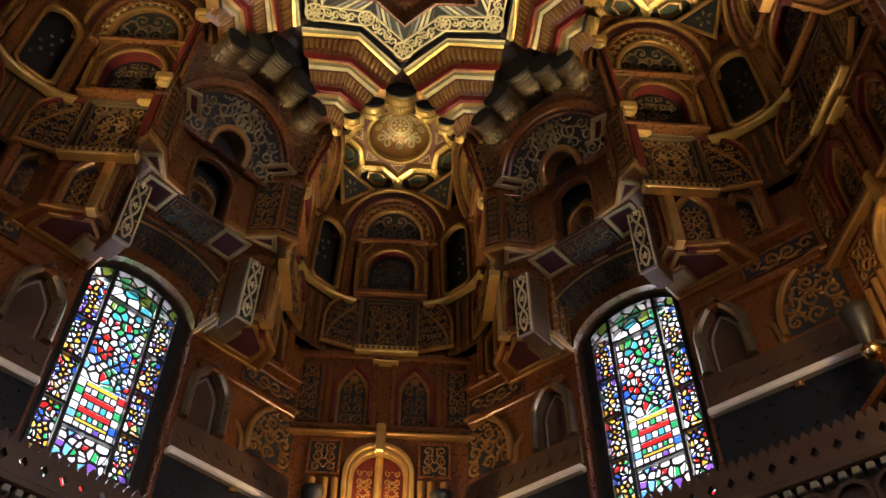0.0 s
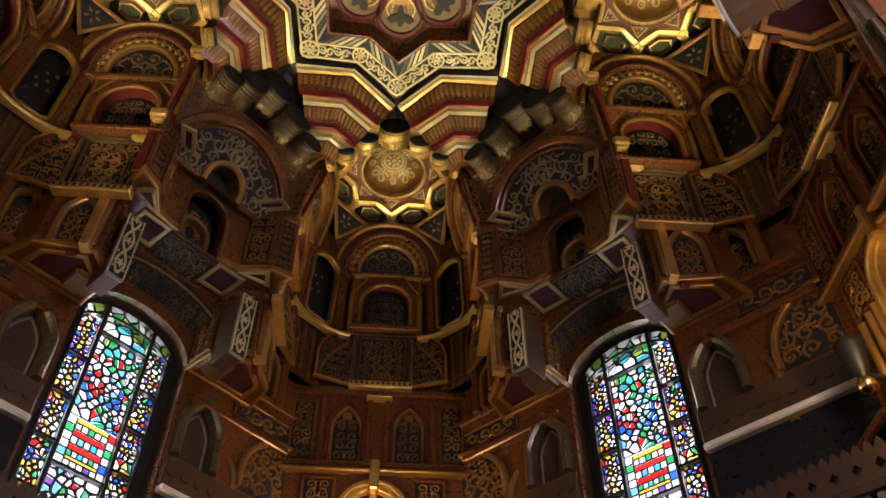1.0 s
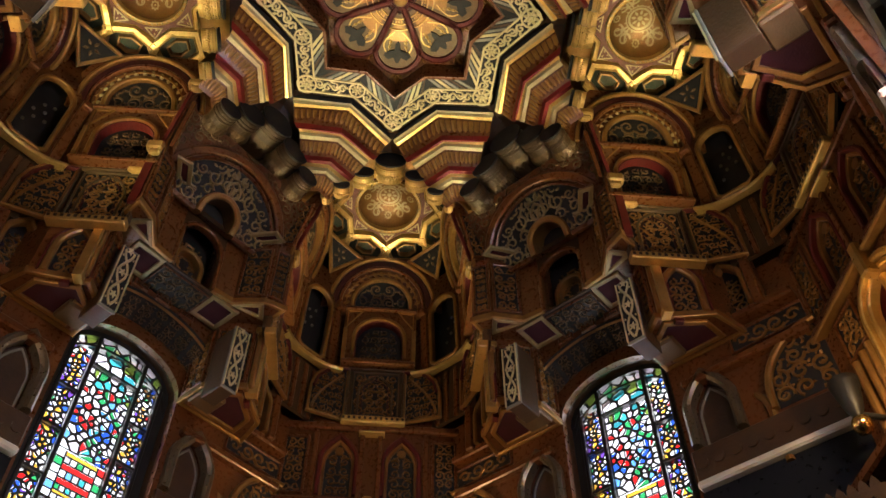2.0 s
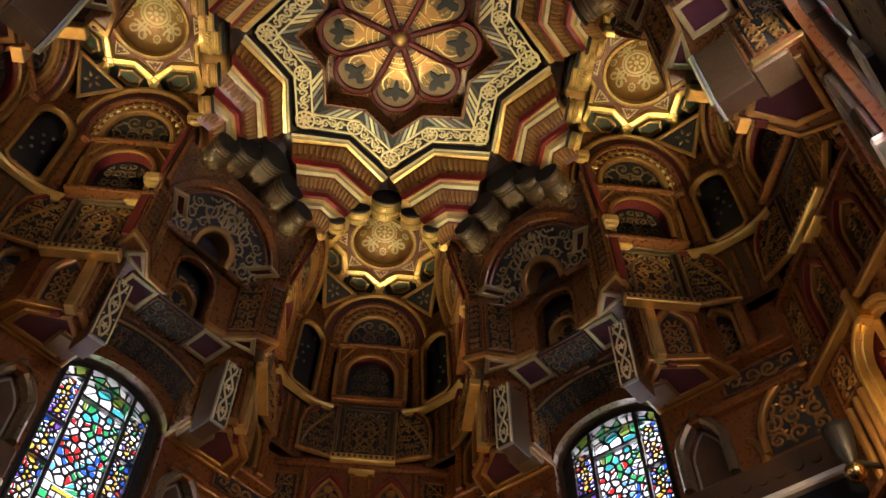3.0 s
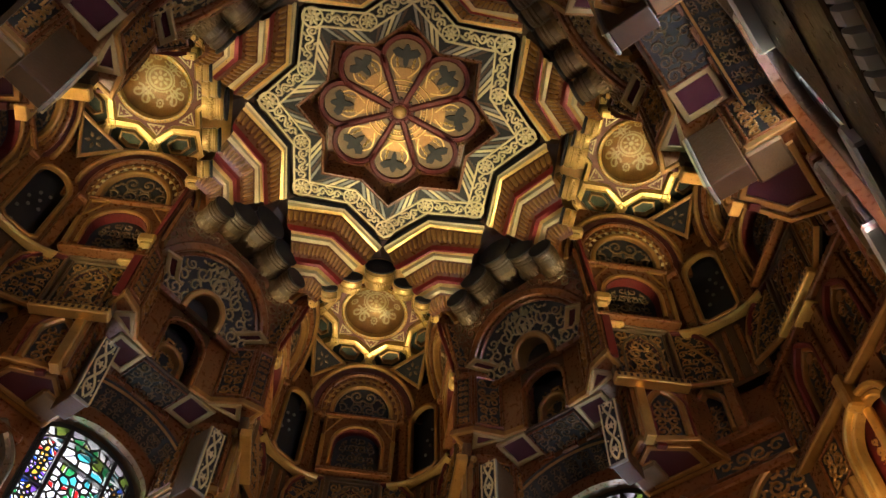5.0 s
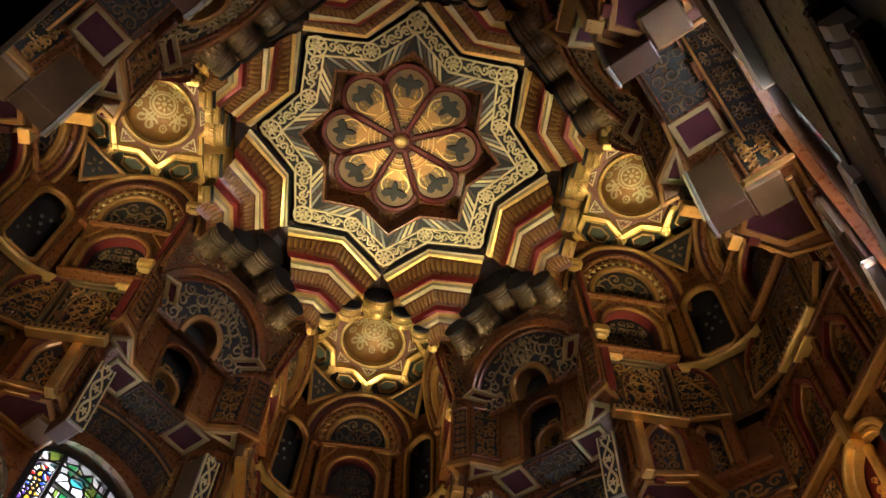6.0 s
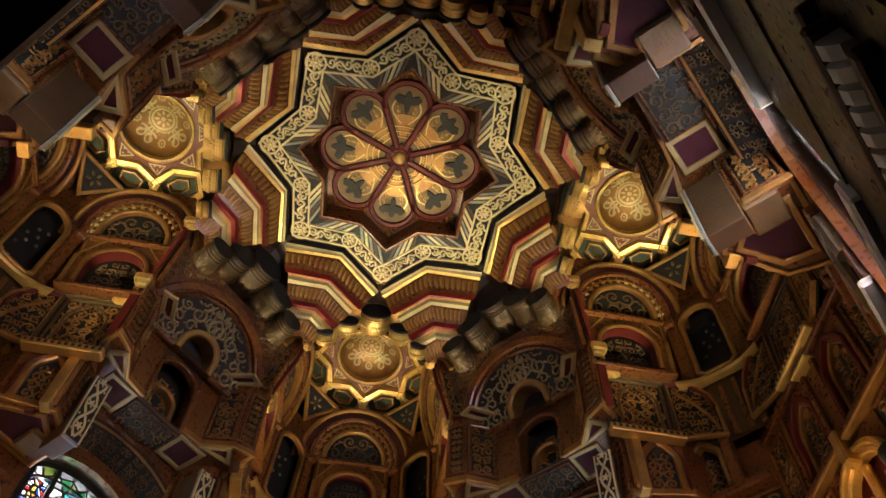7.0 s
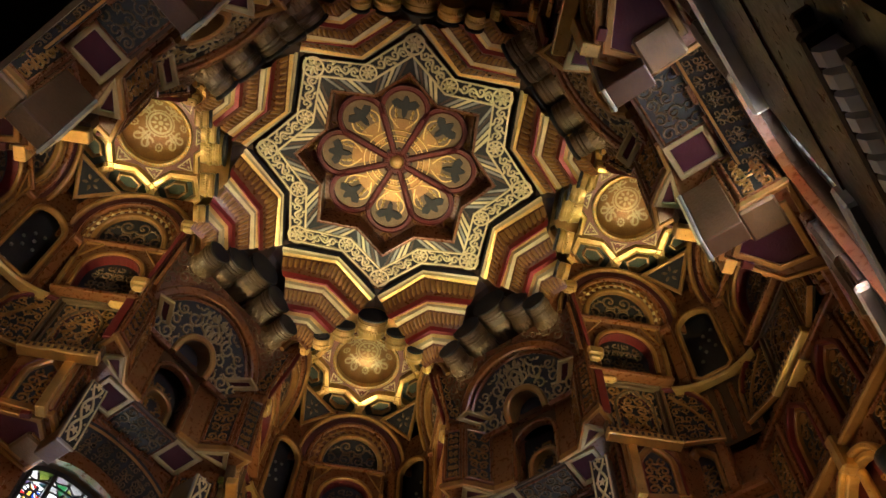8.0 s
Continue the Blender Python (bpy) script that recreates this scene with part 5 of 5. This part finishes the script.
# ---- corner tiers under the niches ----
def corner_tier(ang):
    g = group("corner_tier", "corner tier with twin pointed niches and a lit arched recess", "corner panel", "corner tiers", at=polar(CH, ang, -3.5))
    F = wallf(ang, CH)
    bm = bmesh.new()
    tw = [[(x + c, y) for x, y in arch(0, -2.52, 0.125, -2.20, 12, 0.55)] for c in (-0.235, 0.235)]
    plate(bm, F, rect(-0.8, 0.8, -2.60, -1.80), tw, -0.03, 0)
    ti = part("twin_arch_tier", bm, BROWN, g)
    for c in (-0.235, 0.235):
        A = [(x + c, y) for x, y in arch(0, -2.52, 0.135, -2.20, 14, 0.55)]
        bm = bmesh.new()
        sweep(bm, F, A, bar(-0.016, 0.016, -0.02, 0.03, 0.008))
        part("pointed_arch", bm, RED, ti, "red pointed arch")
        bm = bmesh.new()
        sweep(bm, F, [(c + (x - c) * 0.82, -2.52 + (y + 2.52) * 0.95) for x, y in A], bar(-0.014, 0.014, -0.06, -0.01, 0.006))
        part("inner_arch", bm, OLDGOLD, ti)
        bm = bmesh.new()
        plate(bm, F, rect(c - 0.15, c + 0.15, -2.53, -1.95), [], -0.055, -0.045)
        part("ground", bm, DARK, ti)
        bm = bmesh.new()
        scroll(bm, F, in_arch(c, -2.52, 0.10, -2.20), (c - 0.095, c + 0.095, -2.50, -2.06), 0.095, -0.045, 0.012, 61)
        disc(bm, F, c, -2.10, 0.035, -0.045, -0.03, 14)
        part("scrollwork", bm, OLDGOLD, ti)
    for x in (-0.42, -0.07, 0.07, 0.42, -0.70, 0.70):
        bm = bmesh.new()
        box(bm, F, x - 0.020, x + 0.020, -2.56, -1.95, -0.01, 0.028, 0.008)
        part("pilaster", bm, BROWN, ti)
    for y0, y1, zz, m in ((-1.94, -1.88, 0.04, BROWN), (-2.60, -2.56, 0.05, BROWN), (-2.645, -2.615, 0.065, OLDGOLD)):
        bm = bmesh.new()
        box(bm, F, -0.8, 0.8, y0, y1, -0.02, zz, 0.01)
        part("string_course", bm, m, ti)
    for y0, w in ((-1.90, 0.25), (-1.985, 0.10)):
        bm = bmesh.new()
        box(bm, F, -w, w, y0, y0 + 0.016, -0.02, 0.075, 0.006)
        part("bright_lip", bm, GOLD, ti, "gilded ledge lip")
    for sg in (1, -1):
        x0, x1 = sorted((sg * 0.46, sg * 0.66))
        carved(ti, F @ Matrix.Translation((x0, 0, 0)), x1 - x0, -2.52, -2.0, 62, 0.005, grid=0.085)
    # lower arched recess with a middle post
    bm = bmesh.new()
    plate(bm, F, rect(-0.8, 0.8, -3.55, -2.64), [arch(0, -3.5, 0.215, -2.95, 14)], -0.05, 0.0)
    lo = part("lower_tier", bm, BROWN, g)
    bm = bmesh.new()
    for w, h in ((0.235, 0.045), (0.195, 0.02)):
        sweep(bm, F, arch(0, -3.5, w, -2.95, 18), bar(-0.018, 0.018, -0.04, h, 0.008))
    part("round_arch", bm, GOLD, lo)
    bm = bmesh.new()
    plate(bm, F, rect(-0.25, 0.25, -3.52, -2.66), [], -0.10, -0.08)
    part("red_ground", bm, RED, lo)
    bm = bmesh.new()
    for c in (-0.10, 0.10):
        scroll(bm, F, in_rect(c - 0.06, c + 0.06, -3.45, -2.85), (c - 0.06, c + 0.06, -3.45, -2.85), 0.07, -0.08, 0.012, 71)
    part("scrollwork", bm, GOLD, lo)
    bm = bmesh.new()
    box(bm, F, -0.035, 0.035, -2.80, -2.56, 0.0, 0.09, 0.012)
    cyl(bm, F @ Vector((0, -3.5, -0.02)), F @ Vector((0, -2.8, -0.02)), 0.028, None, 14)
    part("post", bm, GOLD, lo)
    for sg in (1, -1):
        x0, x1 = sorted((sg * 0.27, sg * 0.52))
        carved(lo, F @ Matrix.Translation((x0, 0, 0)), x1 - x0, -2.96, -2.67, 73, 0.005, grid=0.085)
        for x in (0.30, 0.37, 0.46):
            bm = bmesh.new()
            cyl(bm, F @ Vector((sg * x, -3.5, 0.02)), F @ Vector((sg * x, -3.0, 0.02)), 0.026, None, 12)
            part("colonnette", bm, OLDGOLD, lo)
    bm = bmesh.new()
    box(bm, F, -0.8, 0.8, -3.62, -3.55, -0.05, 0.14, 0.015)
    part("shelf", bm, BROWN, lo)
    # side wings with shell-like carved panels
    for sg in (1, -1):
        w = wallf(ang + sg * 22.5, 2.50)
        bm = bmesh.new()
        c0 = -sg * 0.20
        sweep(bm, w, [(x + c0, y) for x, y in arch(0, -3.3, 0.22, -2.95, 14)], bar(-0.02, 0.025, -0.04, 0.03, 0.01))
        wi = part("wing_arch", bm, OLDGOLD, g, "carved dark wing panel with gilded arch")
        bm = bmesh.new()
        plate(bm, w, [(x + c0, y) for x, y in arch(0, -3.32, 0.22, -2.95, 14)], [], -0.05, -0.03)
        part("wing_ground", bm, DARK, wi)
        bm = bmesh.new()
        scroll(bm, w, in_arch(c0, -3.3, 0.2, -2.95), (c0 - 0.2, c0 + 0.2, -3.28, -2.76), 0.12, -0.03, 0.014, 75)
        part("scrollwork", bm, OLDGOLD, wi)
    return g


repeat(corner_tier(45), [Matrix.Rotation(radians(a), 4, "Z") for a in (90, 270)])


# ---- wall dressings: pointed niches, cornice, screen ----
def wall_dressing(ang):
    g = group("wall_dressing", "dark panelled wall tier with gilded pointed niches and pale cornice line", "wall panelling", "wall panelling", at=wallf(ang) @ Vector((0, -3.3, -HALF)))
    F = wallf(ang, HALF)
    for sg in (1, -1):
        c = sg * 0.64
        A = [(x + c, y) for x, y in arch(0, -2.98, 0.13, -2.72, 14, 0.6)]
        bm = bmesh.new()
        sweep(bm, F, A, bar(-0.012, 0.05, -0.03, 0.06, 0.02))
        ni = part("pointed_niche", bm, SILVER, g, "worn gilded pointed niche")
        bm = bmesh.new()
        plate(bm, F, rect(c - 0.14, c + 0.14, -3.0, -2.45), [], -0.09, -0.075)
        part("niche_ground", bm, PURPLE, ni)
        bm = bmesh.new()
        sweep(bm, F, [(c + (x - c) * 0.78, -2.98 + (y + 2.98) * 0.9) for x, y in A], bar(-0.01, 0.01, -0.08, -0.05, 0.004))
        for i in range(9):
            for s2 in (1, -1):
                disc(bm, F, c + s2 * 0.088, -2.95 + i * 0.03, 0.007, -0.075, -0.065, 6)
        scroll(bm, F, in_arch(c, -2.98, 0.075, -2.72), (c - 0.07, c + 0.07, -2.96, -2.66), 0.07, -0.075, 0.01, 81)
        part("niche_ornament", bm, GREY, ni)
        # carved panel beyond the niche, and string courses
        x0, x1 = sorted((sg * 0.86, sg * 1.38))
        half = [(x, y) for x, y in arch(sg * 1.40, -2.96, 0.40, -2.87, 24) if x * sg < 1.401]
        half.sort(key=lambda q: (q[0] * sg, q[1]))
        bm = bmesh.new()
        sweep(bm, F, half, bar(-0.022, 0.022, -0.01, 0.045, 0.012))
        wp = part("half_arch", bm, OLDGOLD, g, "gilded half arch round carved arabesque panel")
        bm = bmesh.new()
        plate(bm, F, half + [(sg * 1.40, -2.96)], [], 0, 0.004)
        part("carving_ground", bm, DARK, wp)
        bm = bmesh.new()
        ok = in_arch(sg * 1.40, -2.96, 0.385, -2.87)
        scroll(bm, F, lambda x, y: ok(x, y) and x * sg < 1.39, (sg * 1.40 - 0.39, sg * 1.40 + 0.39, -2.95, -2.48), 0.13, 0.004, 0.014, 83, 1.1)
        part("arch_carving", bm, OLDGOLD, wp)
        bm = bmesh.new()
        framed(bm, F, x0, x1, -2.45, -2.28, 0, 0.018, 0.02)
        fr = part("panel_frame", bm, BROWN, g, "narrow carved panel")
        bm = bmesh.new()
        plate(bm, F, rect(x0 + 0.02, x1 - 0.02, -2.44, -2.29), [], 0, 0.004)
        part("carving_ground", bm, DARK, fr)
        bm = bmesh.new()
        scroll(bm, F, in_rect(x0 + 0.03, x1 - 0.03, -2.44, -2.29), (x0 + 0.03, x1 - 0.03, -2.44, -2.29), 0.10, 0.004, 0.014, 84)
        part("carving", bm, OLDGOLD, fr)
        # upper band with pointed arches and pilasters
        for k, xx in enumerate((0.70, 1.0)):
            U = wallf(ang, 2.22)
            c2 = sg * xx
            bm = bmesh.new()
            sweep(bm, U, [(x + c2, y) for x, y in arch(0, -2.2, 0.10, -1.95, 12, 0.6)], bar(-0.01, 0.03, -0.03, 0.04, 0.012))
            ua = part("upper_pointed_niche", bm, OLDGOLD if k else RED, g)
            bm = bmesh.new()
            plate(bm, U, rect(c2 - 0.11, c2 + 0.11, -2.2, -1.76), [], -0.06, -0.05)
            part("upper_ground", bm, DARK, ua)
            bm = bmesh.new()
            scroll(bm, U, in_arch(c2, -2.2, 0.085, -1.95), (c2 - 0.08, c2 + 0.08, -2.18, -1.86), 0.08, -0.05, 0.01, 85)
            part("upper_carving", bm, OLDGOLD, ua)
        bm = bmesh.new()
        for xx in (0.54, 0.85, 1.16):
            box(bm, wallf(ang, 2.22), *sorted((sg * xx - 0.035, sg * xx + 0.035)), -2.24, -1.5, -0.08, 0.05, 0.012)
        part("wall_pilaster", bm, BROWN, g)
        bm = bmesh.new()
        box(bm, F, *sorted((sg * 0.5, sg * 1.36)), -2.55, -2.49, -0.02, 0.06, 0.012)
        box(bm, F, *sorted((sg * 0.5, sg * 1.36)), -2.26, -2.20, -0.02, 0.09, 0.012)
        part("string_course", bm, BROWN, g)
        bm = bmesh.new()
        box(bm, F, *sorted((sg * 0.44, sg * 1.42)), -3.22, -3.0, -0.02, 0.035, 0.008)
        part("cornice_frieze", bm, WOOD, g)
        for i in range(9):
            bm = bmesh.new()
            disc(bm, F, sg * (0.50 + 0.105 * i), -3.11, 0.035, 0.03, 0.045, 12)
            part("frieze_boss", bm, WOOD, g)
        bm = bmesh.new()
        box(bm, F, *sorted((sg * 0.44, sg * 1.42)), -3.27, -3.22, -0.02, 0.06, 0.012)
        part("cornice_line", bm, STONE, g, "pale marble cornice line")
        bm = bmesh.new()
        box(bm, F, *sorted((sg * 0.44, sg * 1.46)), -3.97, -3.27, -0.03, 0.004)
        part("marble_band", bm, MARBLE, g, "dark polished marble band")
    return g


repeat(wall_dressing(90))


def screen(ang):
    g = group("carved_screen", "dark pierced wooden screen crest with pointed finials", "screen", "wall screens", at=wallf(ang) @ Vector((0, -4.5, -2.12)))
    F = wallf(ang, 2.12)
    bm = bmesh.new()
    holes = []
    for i in range(24):
        x = -1.38 + 2.76 * (i + 0.5) / 24
        holes.append([(x - 0.026, -3.80), (x, -3.835), (x + 0.026, -3.80), (x, -3.765)])
    plate(bm, F, rect(-1.40, 1.40, -3.90, -3.72), holes, -0.04, 0)
    part("pierced_rail", bm, WOOD, g)
    for i in range(48):
        bm = bmesh.new()
        x = -1.38 + 2.76 * (i + 0.5) / 48
        plate(bm, F, [(x - 0.028, -3.72), (x + 0.028, -3.72), (x + 0.02, -3.69), (x, -3.66), (x - 0.02, -3.69)], [], -0.035, -0.005)
        part("cresting_leaf", bm, WOOD, g)
    bm = bmesh.new()
    box(bm, F, -1.40, 1.40, -3.96, -3.90, -0.06, 0.05, 0.012)
    box(bm, F, -1.40, 1.40, -4.24, -4.19, -0.06, 0.07, 0.012)
    part("moulding", bm, WOOD, g)
    for i in range(40):
        bm = bmesh.new()
        x = -1.38 + 2.76 * (i + 0.5) / 40
        box(bm, F, x - 0.02, x + 0.02, -4.0, -3.96, -0.03, 0.04, 0.006)
        part("dentil", bm, GREY, g)
    bm = bmesh.new()
    for i in range(14):
        x = -1.38 + 2.76 * (i + 0.5) / 14
        sweep(bm, F, arch(x, -4.19, 0.085, -4.10, 10), bar(-0.01, 0.01, -0.02, 0.02))
    plate(bm, F, rect(-1.40, 1.40, -4.2, -3.95), [], -0.05, -0.02)
    part("arcade_panel", bm, WOOD, g)
    bm = bmesh.new()
    box(bm, F, -1.40, 1.40, -4.24, -3.99, -0.185, -0.05)
    part("wall_rail", bm, WOOD, g)
    return g


repeat(screen(90), [QUARTERS[0], QUARTERS[2]])

g = group("dentil_cornice", "dark wall cornice with a row of pale curved dentils", "cornice", at=wallf(270) @ Vector((0, -4.8, -2.3)))
F = wallf(270, 2.30)
for y0, y1, zz in ((-4.98, -4.94, 0.03), (-4.82, -4.785, 0.05), (-4.72, -4.695, 0.03)):
    bm = bmesh.new()
    box(bm, F, -1.3, 1.3, y0, y1, -0.02, zz, 0.006)
    part("rail", bm, WOOD, g)
for i in range(58):
    bm = bmesh.new()
    x = -1.27 + 2.54 * i / 57
    prof = [(0.0, -4.83), (0.042, -4.83), (0.046, -4.842), (0.038, -4.862), (0.02, -4.88), (0.0, -4.888)]
    loft(bm, [[F @ Vector((x + dx, y, z)) for z, y in prof + [(-0.01, -4.888), (-0.01, -4.83), prof[0]]] for dx in (-0.015, 0.015)])
    for dx in (-0.015, 0.015):
        bm.faces.new([bm.verts.new(F @ Vector((x + dx, y, z))) for z, y in prof])
    part("dentil", bm, STONE, g)


# ---- uplights on brackets at the corners ----
def uplight(ang, v):
    d, l = dirv(ang), dirv(ang + 90)
    p = d * 2.45 + l * v
    z = -3.50
    g = group("uplight", "dark metal lamp with polished brass ball on a wall bracket", "lamp", "corner uplights", at=(p.x, p.y, z))
    V = Matrix.Translation((p.x, p.y, z)) @ Matrix.Rotation(radians(90), 4, "X")
    bm = bmesh.new()
    turned(bm, V, [(0.001, 0.0), (0.035, 0.01), (0.05, 0.04), (0.052, 0.065), (0.04, 0.09), (0.02, 0.105), (0.001, 0.108)], 20)
    part("brass_ball", bm, BRASS, g, "polished brass ball", smooth=True)
    bm = bmesh.new()
    turned(bm, V, [(0.02, 0.09), (0.03, 0.12), (0.045, 0.15), (0.06, 0.22), (0.075, 0.29), (0.08, 0.33), (0.07, 0.335), (0.04, 0.27), (0.001, 0.25)], 20)
    part("bowl", bm, IRON, g, smooth=True)
    bm = bmesh.new()
    cyl(bm, p + Vector((0, 0, z + 0.12)), p + d * 0.24 + Vector((0, 0, z + 0.10)), 0.016)
    cyl(bm, p + d * 0.16 + Vector((0, 0, z + 0.107)), p + d * 0.19 + Vector((0, 0, z + 0.104)), 0.028)
    part("bracket_arm", bm, IRON, g)
    return g


for side in (0.43, -0.43):
    repeat(uplight(45, side), [Matrix.Rotation(radians(a), 4, "Z") for a in (90, 270)])
